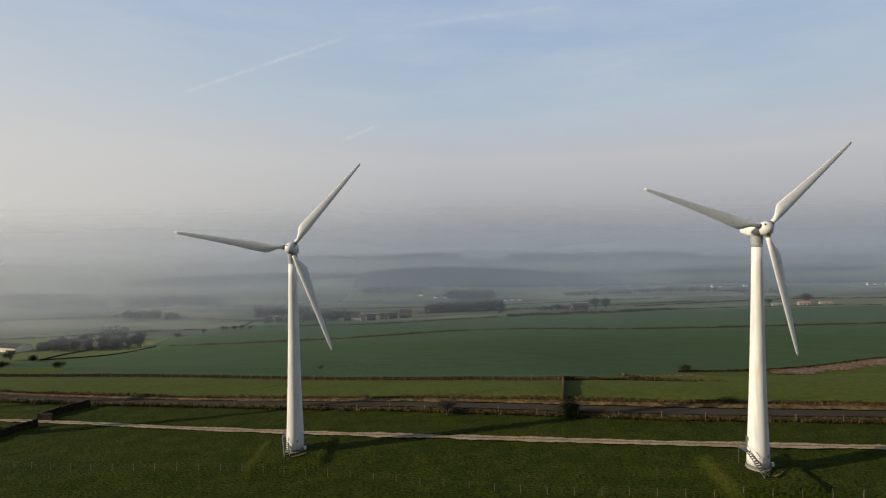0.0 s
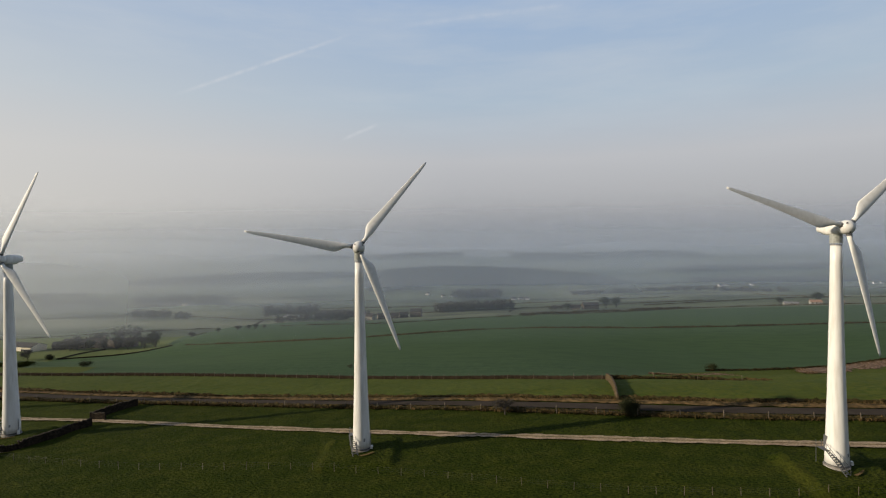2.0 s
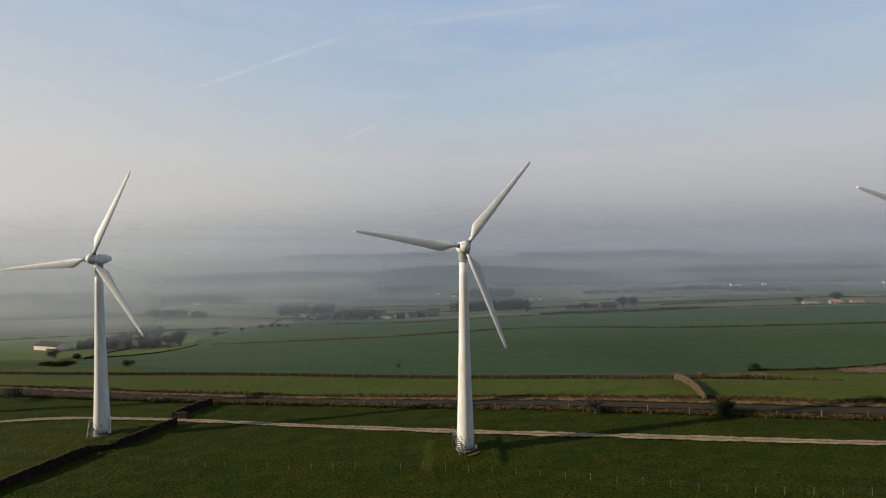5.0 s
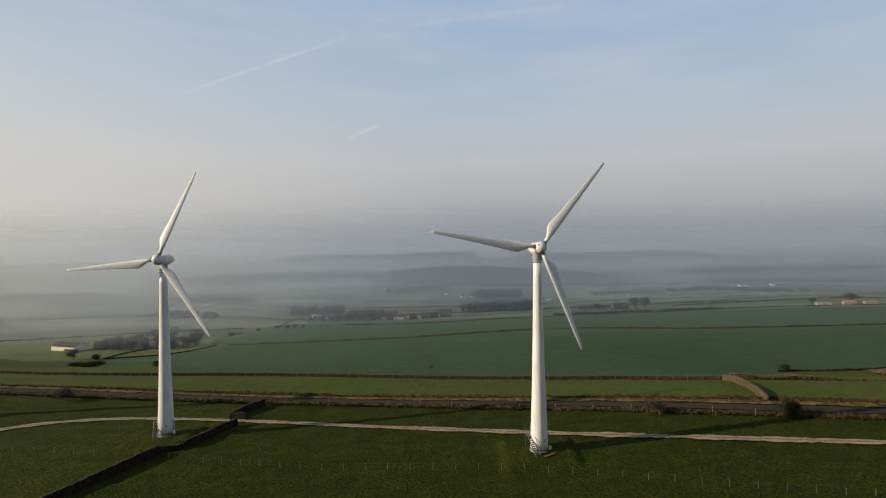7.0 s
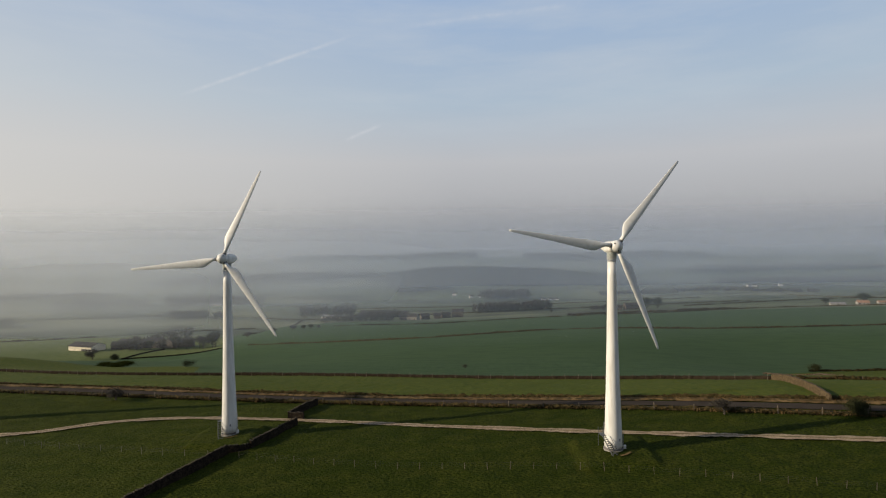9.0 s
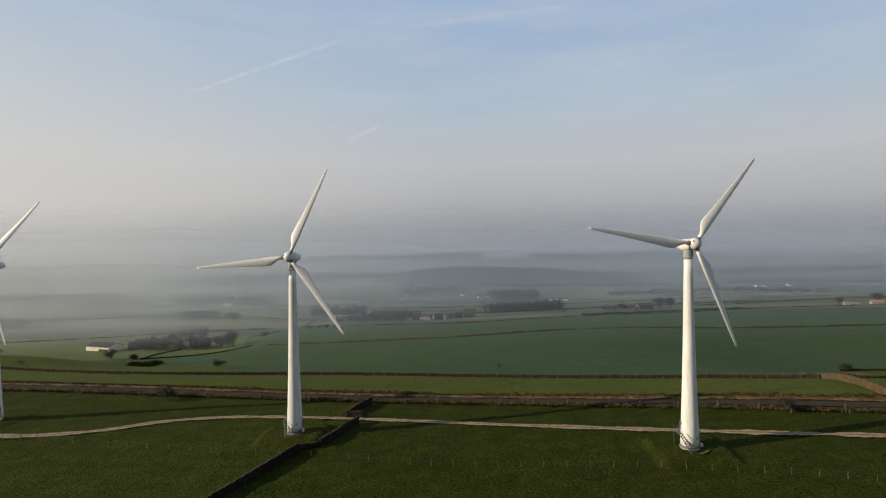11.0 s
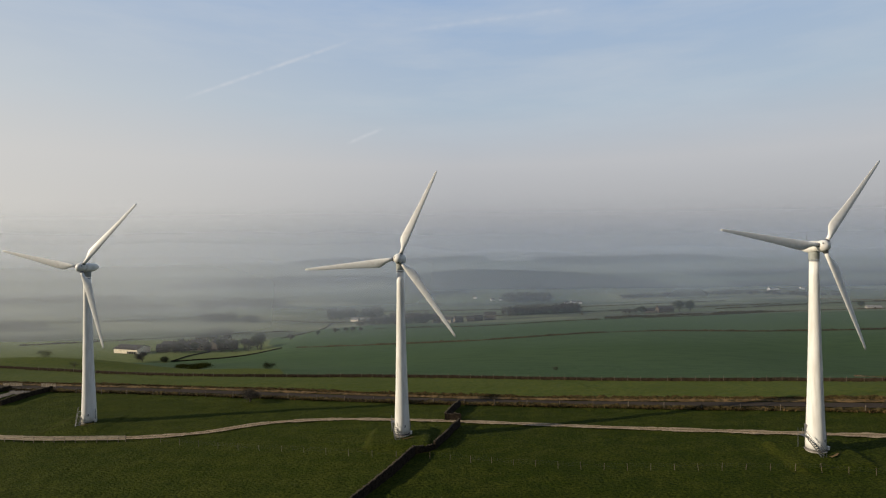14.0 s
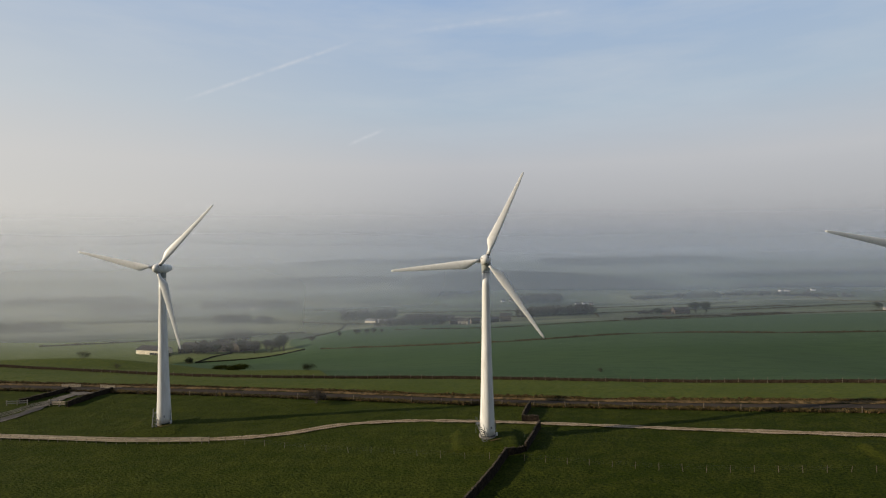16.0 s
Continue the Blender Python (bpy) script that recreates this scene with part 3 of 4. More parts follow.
hedge([(31.6, 138.8), (42, 140), (54, 141), (66, 138), (72, 134)], "low bank of dead growth over a ruined wall", 0.75, 1.1, 0.6, seed=19)
hedge(shifted(ROAD, -3.7), "low ragged growth over a ruined wall beside the lane", 0.55, 1.1, 0.6, seed=20)
hedge(shifted(ROAD, 5.4), "low ragged growth on the bank beyond the lane", 0.6, 0.9, 0.6, seed=21)
hedge([(-196, 376), (-120, 360), (-69.5, 349), (27.7, 349), (115, 343), (227, 345), (420, 352)], "straggling dark hedge across the crop field", 0.85, 1.2, seed=3)
hedge([(-150, 447), (-70, 462), (20, 480), (139, 490), (243, 522), (425, 512)], "low dark hedge at the top of the crop", 0.75, 1.2, 1.2, seed=4)
hedge([(60, 498), (150, 515), (235, 527)], "hedge below the farmsteads", 1.6, 2.0, 1.2, seed=5)
for i, line in enumerate(([(-460, 455), (-400, 480), (-330, 520), (-250, 560)], [(-560, 640), (-380, 665), (-240, 640), (-150, 650)], [(-150, 620), (0, 642), (150, 660), (330, 665)], [(220, 610), (420, 640), (640, 650)],
                          [(-330, 770), (-100, 742), (100, 765), (330, 800)], [(-240, 480), (-225, 560), (-230, 650)], [(60, 580), (75, 660), (60, 760)], [(300, 900), (620, 940), (900, 930)], [(-700, 860), (-420, 890), (-100, 870)],
                          [(-200, 1000), (120, 1020), (420, 1010)], [(480, 660), (470, 800), (520, 930)], [(-420, 670), (-440, 780), (-400, 880)])):
    hedge(line, "distant field boundary of wall and thorn", 1.0, 1.4, 2.0, seed=60 + i)


# ---- wind turbines ----
def ring(r, z, n=28, sx=1.0, sy=1.0):
    return [(r * sx * math.cos(2 * math.pi * i / n), r * sy * math.sin(2 * math.pi * i / n), z) for i in range(n)]


def blade_mesh():
    """One blade along +z from the hub centre, leading edge to +x, flat to the wind (-y)."""
    bm = bmesh.new()
    rings = []
    n = 14
    for r, chord, thick, shift, twist in ((1.15, 0.66, 0.66, 0.0, 0), (1.9, 0.66, 0.62, 0.0, 0), (2.5, 0.95, 0.58, 0.12, 14), (3.2, 1.45, 0.50, 0.33, 15),
                                          (3.9, 1.72, 0.42, 0.46, 13), (5.0, 1.62, 0.36, 0.43, 10.5), (7.5, 1.34, 0.27, 0.33, 7), (10.5, 1.05, 0.20, 0.23, 4.5),
                                          (13.5, 0.80, 0.14, 0.15, 2.5), (16.5, 0.56, 0.09, 0.08, 1), (18.0, 0.40, 0.06, 0.05, 0), (18.45, 0.22, 0.03, 0.03, 0)):
        t, pts = radians(-twist * 0.5), []
        for i in range(n):
            a = 2 * math.pi * i / n
            u = -math.cos(a) * chord / 2 - shift
            v = math.sin(a) * thick / 2 * (1 - 0.55 * max(0.0, math.cos(a)) * min(1, max(0, (chord - 0.66) * 2 + (r > 4))))
            pts.append((u * math.cos(t) - v * math.sin(t), u * math.sin(t) + v * math.cos(t), r))
        rings.append(pts)
    loft(bm, rings)
    return mesh_of("blade", bm, BLADE, True)


BLADE_MESH = blade_mesh()


def tower_mesh():
    bm = bmesh.new()
    prof = [(1.50, 0.25), (1.48, 1.5), (1.31, 6.0), (1.14, 11.0), (0.99, 17.0), (0.985, 17.1), (0.84, 24.0), (0.74, 29.5), (0.70, 32.0)]
    loft(bm, [ring(r, z) for r, z in prof])
    return mesh_of("tower", bm, PAINT, True)


def band(r, z, h, n=28):
    bm = bmesh.new()
    loft(bm, [ring(r, z, n), ring(r, z + h, n)])
    return bm


def nacelle_mesh():
    """Housing along +y behind the hub, with a tapering, drooping tail."""
    bm = bmesh.new()
    rings = []
    n = 20
    for y, w, top, bot in ((0.75, 0.72, 0.72, -0.72), (0.95, 0.95, 0.92, -0.92), (1.6, 1.0, 1.0, -1.0), (2.6, 1.0, 1.02, -1.02), (3.3, 0.98, 1.0, -0.86), (3.9, 0.92, 0.94, -0.52), (4.4, 0.84, 0.84, -0.42), (4.75, 0.62, 0.62, -0.32), (4.9, 0.3, 0.32, -0.12)):
        pts = []
        for i in range(n):
            a = 2 * math.pi * i / n
            c, s = math.cos(a), math.sin(a)
            e = 0.72
            u = math.copysign(abs(c) ** e, c) * w
            v = math.copysign(abs(s) ** e, s)
            pts.append((u, y, v * top if v > 0 else -v * bot))
        rings.append(pts)
    loft(bm, rings)
    return mesh_of("nacelle", bm, PAINT, True)


def hub_mesh():
    bm = bmesh.new()
    loft(bm, [[(x, y, z) for x, z, y in ring(r, y, 22)] for r, y in ((0.12, -1.02), (0.45, -0.92), (0.76, -0.7), (0.96, -0.36), (1.02, 0.0), (0.98, 0.35), (0.86, 0.68), (0.80, 0.72))])
    return mesh_of("hub", bm, PAINT, True)


def stair(parent):
    """Steel stair up to the door on the tower's flank, falling towards -y."""
    st = part("stair", bmesh.new(), GALVANISED, parent, "galvanised steel stair with handrails")
    top, foot = Vector((-1.6, -0.5, 2.35)), Vector((-0.55, -3.0, -0.35))
    side = Vector(((foot - top).y, -(foot - top).x, 0)).normalized() * 0.42
    bm = bmesh.new()
    for s in (-1, 1):
        rod(bm, top + side * s, foot + side * s, 0.075, n=6)
    part("stringer", bm, GALVANISED, st)
    for i in range(1, 11):
        bm = bmesh.new()
        c = top.lerp(foot, i / 11)
        box(bm, (0.84, 0.24, 0.045), c, Matrix.Rotation(math.atan2(side.y, side.x), 4, "Z"))
        part("tread", bm, GALVANISED, st)
    for s in (-1, 1):
        bm = bmesh.new()
        up = Vector((0, 0, 1.0))
        rod(bm, top + side * s + up, foot + side * s + up, 0.032, n=6)
        for f in (0, 0.5, 1):
            b = top.lerp(foot, f) + side * s
            rod(bm, b, b + up, 0.03, n=6)
        rod(bm, top + side * s + up, top + side * s + up + Vector((0, 1.4, 0)), 0.032, n=6)
        part("handrail", bm, GALVANISED, st)
    bm = bmesh.new()
    box(bm, (0.9, 1.5, 0.06), (-1.7, 0.25, 2.35))
    rod(bm, (-2.2, 1.15, 0.1), (-2.2, 1.15, 3.35), 0.04, n=6)
    rod(bm, (-1.4, 1.15, 2.35), (-1.4, 1.15, 3.35), 0.04, n=6)
    part("landing", bm, GALVANISED, st)


def turbine(place, yaw, spin, label):
    """place: foot of the tower; yaw: degrees by which the rotor faces away from -y; spin: degrees of one blade from upright."""
    t = thing("wind_turbine", place, label, "wind turbine", "row of wind turbines")
    part("plinth", band(1.66, -0.5, 0.58, 24), CONCRETE, t, "round concrete plinth")
    tw = part("tower", tower_mesh(), PAINT, t)
    part("flange", band(0.755, 31.85, 0.14), GREYSTEEL, tw, "dark grey flange ring")
    part("flange", band(1.53, 0.26, 0.14), GREYSTEEL, tw, "dark bolted foot ring")
    part("yaw_bearing", band(0.80, 32.12, 1.3), BEARING, tw, "grey-green yaw bearing ring")
    bm = bmesh.new()
    box(bm, (0.1, 0.8, 1.9), (-1.34, 0.35, 3.3))
    part("door", bm, GREYSTEEL, tw, "grey steel door")
    stair(t)
    bm = bmesh.new()
    box(bm, (0.4, 0.35, 0.6), (1.75, -0.5, 0.45))
    bmesh.ops.bevel(bm, geom=bm.edges[:], offset=0.03, segments=1, affect="EDGES")
    part("cabinet", bm, PAINT, t, "small pale cabinet at the tower foot")
    bm = bmesh.new()
    rod(bm, (1.62, -0.3, 0.2), (1.58, -0.3, 3.0), 0.06, n=6)
    part("cable_duct", bm, GREYSTEEL, t)
    for i, (dx, w) in enumerate(((0.55, 0.05), (0.72, 0.16))):
        bm = bmesh.new()
        box(bm, (w, 0.04, 0.5), (dx, -math.sqrt(1.455 ** 2 - dx * dx) - 0.005, 1.9), Matrix.Rotation(math.asin(dx / 1.455), 4, "Z"))
        part("marking", bm, GREYSTEEL, tw, "faded grey painted marking")
    head = part("nacelle", nacelle_mesh(), PAINT, t)
    head.matrix_basis = pose(0, 0, 34.3, 0, 0, yaw) @ pose(0, -1.85, 0.1, -3.5)
    bm = bmesh.new()
    rod(bm, (0.3, 3.6, 0.9), (0.3, 3.6, 2.1), 0.03, n=6)
    rod(bm, (0.1, 3.6, 1.95), (0.5, 3.6, 1.95), 0.025, n=6)
    part("wind_vane", bm, GREYSTEEL, head)
    rotor = part("hub", hub_mesh(), PAINT, t)
    rotor.matrix_basis = head.matrix_basis @ pose(0, 0, 0, 0, spin, 0)
    for i in range(3):
        arm = part("blade", BLADE_MESH, BLADE, rotor)
        arm.matrix_basis = pose(0, -0.05, 0, 0, i * 120, 0)
        bm = band(0.40, 0.95, 0.26, 16)
        collar = part("collar", bm, GREYSTEEL, rotor, "grey blade root collar")
        collar.matrix_basis = pose(0, -0.05, 0, 0, i * 120, 0)
        bm = bmesh.new()
        rod(bm, (0.30, -0.62, 0.60), (0.33, -0.74, 0.70), 0.13, n=10)
        port = part("port", bm, DARKSTEEL, rotor, "dark round service port")
        port.matrix_basis = pose(0, 0, 0, 0, i * 120, 0)
    return t


FEET = [(x, y, z) for (x, y), z in zip(TURBINES, (2.45, 0.4, -1.15, -2.5))]
turbine(FEET[0], 5, 48, "white three-bladed wind turbine on the highest pad")
turbine(FEET[1], 8, 39, "white three-bladed wind turbine beside the gravel track")
turbine(FEET[2], -4, 24, "white three-bladed wind turbine beside the dry stone wall")
turbine(FEET[3], -3, 42, "white three-bladed wind turbine above the rail fence")
for x, y, z in FEET:
    tagged(new("footpath", drape("footpath", [(x + 0.2, y - 3.2), (x + 1.3, y - 2.7), (x + 2.4, y - 1.9)], 0.2, 0.05, DEADGRASS, 0.4, 0.4, 5)), "bare earth path round the tower foot", "path", kind="structure")


# ---- fences ----
def post_mesh(h, w, mat):
    bm = bmesh.new()
    box(bm, (w, w, h + 0.4), (0, 0, h / 2 - 0.2))
    bmesh.ops.bevel(bm, geom=bm.edges[:], offset=w * 0.15, segments=1, affect="EDGES")
    return mesh_of("post", bm, mat)


def wire_fence(path, label, gap, h=1.0, w=0.075, seed=1, wires=3, mat=TIMBER):
    x, y, dx, dy = along(path, gap)
    z = ground(x, y)
    rnd = np.random.default_rng(seed)
    f = thing("post_and_wire_fence", (float(x[0]), float(y[0]), float(z[0])), label, "fence", "wire fences")
    base = Vector((float(x[0]), float(y[0]), float(z[0])))
    me = post_mesh(h, w, mat)
    for a, b, c in zip(x, y, z):
        p = part("post", me, TIMBER, f)
        p.matrix_basis = Matrix.Translation(Vector((float(a), float(b), float(c))) - base) @ pose(0, 0, 0, rnd.normal(0, 3), rnd.normal(0, 3), rnd.uniform(0, 90)) @ Matrix.Diagonal((1, 1, rnd.uniform(0.85, 1.12), 1))
    for k in range(wires):
        bm = bmesh.new()
        for i in range(len(x) - 1):
            o = Vector((0, 0, h * (0.4 + 0.27 * k)))
            rod(bm, Vector((x[i], y[i], z[i])) - base + o, Vector((x[i + 1], y[i + 1], z[i + 1])) - base + o, 0.004, n=3)
        part("wire", bm, DARKSTEEL, f)
    return f


wire_fence([(-148.8, 104.9), (-135.4, 101.6), (-126, 99.2), (-117.5, 98.0), (-102.7, 95.2), (-96.5, 94.6)], "grey timber posts and wire along the pasture", 4.4, seed=1, mat=OLDTIMBER)
wire_fence([(-91, 93.6), (-79.5, 90.4), (-66, 87.6), (-49, 85.8), (-33, 84.4), (-23, 82.2), (-13, 80.0), (-4, 77.8), (3, 76.0), (10.8, 74.2), (22, 72.4), (33, 71.2), (60, 68)], "grey timber posts and wire below the turbines", 3.7, seed=2, mat=OLDTIMBER)
wire_fence([(-240, 195.2), (-166, 183.2), (-118, 180.2), (-76, 172.2), (-10, 154.2), (12, 148.2), (30, 138.6)], "weathered posts and wire in front of the field wall", 3.75, 1.4, 0.10, 3, 3, OLDTIMBER)
wire_fence(shifted([(70, 95.6), (34, 101.8), (-23.3, 116.2), (-67, 128.0), (-110, 135.6), (-190, 146)], -4.2), "old posts and wire beside the lane", 7.5, 1.3, 0.15, 4, 2, OLDTIMBER)
wire_fence([(31.9, 137.6), (42, 139), (54, 140), (66, 137)], "old posts by the broken wall", 12.0, 1.2, 0.14, 5, 1, OLDTIMBER)


def rail_fence(path, label, gap=2.2, h=1.2, seed=1):
    x, y, dx, dy = along(path, gap)
    z = ground(x, y)
    rnd = np.random.default_rng(seed)
    base = Vector((float(x[0]), float(y[0]), float(z[0])))
    f = thing("rail_fence", base, label, "fence", "rail fences")
    me = post_mesh(h, 0.13, OLDTIMBER)
    pts = [Vector((float(a), float(b), float(c))) - base for a, b, c in zip(x, y, z)]
    for p in pts:
        o = part("post", me, TIMBER, f)
        o.matrix_basis = Matrix.Translation(p) @ pose(0, 0, 0, rnd.normal(0, 1.5), rnd.normal(0, 1.5), 0)
    for a, b in zip(pts, pts[1:]):
        for lift in (0.42, 0.76, 1.08):
            bm = bmesh.new()
            d = b - a
            box(bm, (d.length + 0.1, 0.06, 0.19), (a + b) / 2 + Vector((0, -0.09, lift + rnd.normal(0, 0.015))),
                Matrix.Rotation(math.atan2(d.y, d.x), 4, "Z") @ Matrix.Rotation(-math.asin(d.z / d.length), 4, "Y"))
            part("rail", bm, TIMBER, f)
    return f


rail_fence([(-232, 114.5), (-215, 111.4), (-198, 109.0), (-184, 107.2), (-172, 105.6), (-152, 104.7)], "pale three-rail timber fence beside the track", seed=6)
rail_fence([(-213, 117.5), (-208.4, 124), (-206.6, 130), (-204.2, 132.4)], "pale three-rail timber fence curving to the gate", seed=7)
rail_fence([(-203.6, 131.4), (-199.8, 131.0)], "short rail fence between gate and wall", 1.8, seed=8)
rail_fence([(-214.5, 149.6), (-208.8, 149.2)], "rail panels at the road side", 1.9, seed=9)
rail_fence([(-202.5, 148.2), (-198.0, 147.6)], "rail panels at the road side", 1.5, seed=10)


def gate(place, turn, wide, label):
    g = thing("field_gate", place, label, "gate", "field gates", turn=turn)
    for s in (0, wide):
        bm = bmesh.new()
        box(bm, (0.18, 0.18, 1.6), (s, 0, 0.6))
        part("gate_post", bm, TIMBER, g)
    for i in range(5):
        bm = bmesh.new()
        box(bm, (wide - 0.3, 0.04, 0.09), (wide / 2, 0, 0.25 + i * 0.21))
        part("bar", bm, GALVANISED, g)
    bm = bmesh.new()
    rod(bm, (0.2, 0.03, 0.25), (wide - 0.2, 0.03, 1.1), 0.03, n=6)
    part("brace", bm, GALVANISED, g)
    bm = bmesh.new()
    prev = None
    for i in range(13):
        a = math.pi * i / 12
        p = (wide / 2 - math.cos(a) * 0.75, 0, 1.1 + math.sin(a) * 0.75)
        if prev:
            rod(bm, prev, p, 0.035, n=6)
        prev = p
    part("hoop", bm, GALVANISED, g, "pale metal hoop over the gate")
    return g


gate((-204.6, 131.8, float(ground(-204.6, 131.8)) + 0.05), 0, 2.6, "pale metal gate with a hoop across the spur track")


def trough(place, label):
    t = thing("cattle_grid_barrier", place, label, "barrier", turn=8)
    for k in (0.45, 0.95):
        bm = bmesh.new()
        box(bm, (5.0, 0.06, 0.2), (0, 0, k))
        part("rail", bm, RENDERED, t)
    for s in (-2.4, 0, 2.4):
        bm = bmesh.new()
        box(bm, (0.16, 0.16, 1.3), (s, 0.1, 0.5))
        part("post", bm, TIMBER, t)


trough((-213.5, 132.6, float(ground(-213.5, 132.6))), "pale painted barrier rails beside the wall")


# ---- trees and bushes ----
def limb_tree(seed, h, spread_r, twigs, evergreen=False):
    """Meshes of a trunk with limbs and of a crown of fine twigs, foot at the origin."""
    rnd = random.Random(seed)
    wood, tips = bmesh.new(), []

    def grow(a, d, length, r, level):
        b = a + d * length
        rod(wood, a, b, r, r * 0.62, 5 if level else 7)
        if level == 3:
            tips.append(b)
            return
        for _ in range(rnd.choice((2, 3, 3))):
            turn = Vector((rnd.gauss(0, 1), rnd.gauss(0, 1), rnd.gauss(0.25, 0.5))).normalized()
            grow(b, (d * 0.75 + turn * 0.75 * spread_r).normalized(), length * rnd.uniform(0.66, 0.86), r * 0.6, level + 1)
        tips.append(b)
    grow(Vector((0, 0, -0.4)), Vector((rnd.gauss(0, 0.06), rnd.gauss(0, 0.06), 1)).normalized(), h * 0.25, h * 0.032, 0)
    verts, faces = [], []
    for tip in tips:
        for _ in range(max(3, twigs // len(tips))):
            c = tip + Vector((rnd.gauss(0, 1), rnd.gauss(0, 1), rnd.gauss(0, 0.8))) * h * 0.085
            d1 = Vector((rnd.gauss(0, 1), rnd.gauss(0, 1), rnd.gauss(0, 1))).normalized() * h * rnd.uniform(0.015, 0.035)
            d2 = Vector((rnd.gauss(0, 1), rnd.gauss(0, 1), rnd.gauss(0, 1))).normalized() * h * rnd.uniform(0.012, 0.03)
            i = len(verts)
            verts += [tuple(c - d1), tuple(c + d2), tuple(c + d1), tuple(c - d2 * 0.6)]
            faces.append((i, i + 1, i + 2, i + 3))
    return mesh_of("trunk", wood, BARK), soup("crown", verts, faces, [LEAF if evergreen else TWIG])


TREES = [limb_tree(3, 10, 1.0, 1800), limb_tree(8, 10, 1.25, 2200), limb_tree(15, 10, 0.85, 1600), limb_tree(21, 10, 1.1, 2600, True)]


def tree(x, y, h, kind, label, wide=1.0, name="tree", group="trees"):
    t = thing(name, (x, y, float(ground(x, y)) - 0.05), label, "tree", group, turn=(x * 37 + y * 11) % 360)
    for nm, me in zip(("trunk", "crown"), TREES[kind]):
        o = part(nm, me, BARK, t)
        o.scale = (h / 10 * wide, h / 10 * wide, h / 10)
    return t


for x, y, h, kind, wide in ((-292, 403, 13, 1, 1.3), (-253, 402, 12, 0, 1.2), (-240, 401, 12.5, 1, 1.15), (-229.5, 398, 15, 3, 1.15), (-246, 408, 11, 2, 0.9), 
                            (-305, 404, 9, 0, 1.3), (-296, 400, 8, 1, 1.4), (-281, 402, 9, 3, 1.2), (-272, 404, 10, 1, 1.2), (-262, 403, 9, 0, 1.3), (-266, 410, 11, 3, 1.1), (-234, 404, 12, 3, 1.2), (-301, 366, 9, 1, 1.3), (-283, 418, 14, 2, 1.1)):
    tree(x, y, h * 1.12, kind, "bare winter tree by the farmstead", wide * 0.8)
for x, y, h, kind, wide in ((-166, 432, 5, 3, 1.6), (-171, 431, 5, 3, 1.5), (-180, 430, 5.5, 1, 1.4), (-192, 421, 5, 3, 1.2), (-160, 434, 4, 1, 1.6), (-215, 424, 6, 1, 1.8)):
    tree(x, y, h, kind, "small dark tree on the field slope", wide)
tree(169.5, 588, 16.5, 3, "dark spreading tree beside the stone house", 1.1)
tree(181, 589, 16, 3, "dark spreading tree beside the stone house", 1.15)
for x, h in ((120, 8), (125, 10), (130, 8), (112, 8), (108, 6)):
    tree(x, 584, h, 3 if x % 2 else 1, "dark garden tree by the stone house", 1.4)
tree(376, 545, 14, 3, "lone bare tree by the hill farm", 1.2)
tree(336, 545, 9, 3, "small tree by the hill farm", 1.2)
tree(-137.5, 132.4, 4.6, 0, "leaning bare hawthorn beside the lane", 1.5)
tree(0.4, 103.6, 3.6, 2, "thin bare hawthorn beside the lane", 1.7)


def bush(x, y, w, h, label, count=1500, seed=1, mat=None, name="bush", leaf=0.032):
    """A clump of short stems and small leaves with an uneven outline."""
    rnd = random.Random(seed)
    b = thing(name, (x, y, float(ground(x, y)) - 0.05), label, "bush", "bushes")
    stems = bmesh.new()
    verts, faces = [], []
    lobes = [(rnd.gauss(0, w * 0.2), rnd.gauss(0, w * 0.15), h * rnd.uniform(0.3, 0.7), rnd.uniform(0.22, 0.4) * h) for _ in range(9)]
    for lx, ly, lz, r in lobes:
        rod(stems, (lx * 0.2, ly * 0.2, -0.1), (lx, ly, lz), 0.05, 0.02, 5)
    for _ in range(count):
        lx, ly, lz, r = rnd.choice(lobes)
        c = Vector((lx, ly, lz)) + Vector((rnd.gauss(0, 1) * w / h, rnd.gauss(0, 1) * w / h * 0.8, rnd.gauss(0, 0.9))) * r * 0.55
        c.z = max(c.z, 0.05)
        d1, d2 = (Vector((rnd.gauss(0, 1), rnd.gauss(0, 1), rnd.gauss(0, 1))).normalized() * leaf * h * rnd.uniform(0.6, 1.4) for _ in "ab")
        i = len(verts)
        verts += [tuple(c - d1), tuple(c + d2), tuple(c + d1), tuple(c - d2)]
        faces.append((i, i + 1, i + 2, i + 3))
    part("stems", stems, BARK, b)
    part("foliage", soup("foliage", verts, faces, [mat or LEAF]), LEAF, b)
    return b


bush(23.8, 100.2, 3.3, 2.9, "dense dark bush beside the lane", 6500, 5)
bush(103.5, 227, 4.4, 3.0, "rounded dark thorn bush by the bracken", 4000, 6)
bush(-47, 200, 2.6, 1.7, "small bush showing over the field wall", 700, 7, TWIG)
bush(-285, 364, 5, 4.6, "dark thorn bush at the wall corner", 3000, 8)
bush(-197, 231, 9, 2.6, "low spreading thicket in the hollow", 9000, 9, OLIVE_GROWTH, leaf=0.05)
bush(-205, 232, 6, 2.0, "low spreading thicket in the hollow", 5000, 10, OLIVE_GROWTH, leaf=0.05)
bush(-164, 224, 4.2, 3.0, "dark gorse bush beyond the wall", 2200, 11)
bush(-262, 226, 5, 3.5, "bare thorn bush on the skyline wall", 700, 12, TWIG)
bush(-236, 208, 4, 2.4, "bare thorn bush on the skyline wall", 600, 13, TWIG)


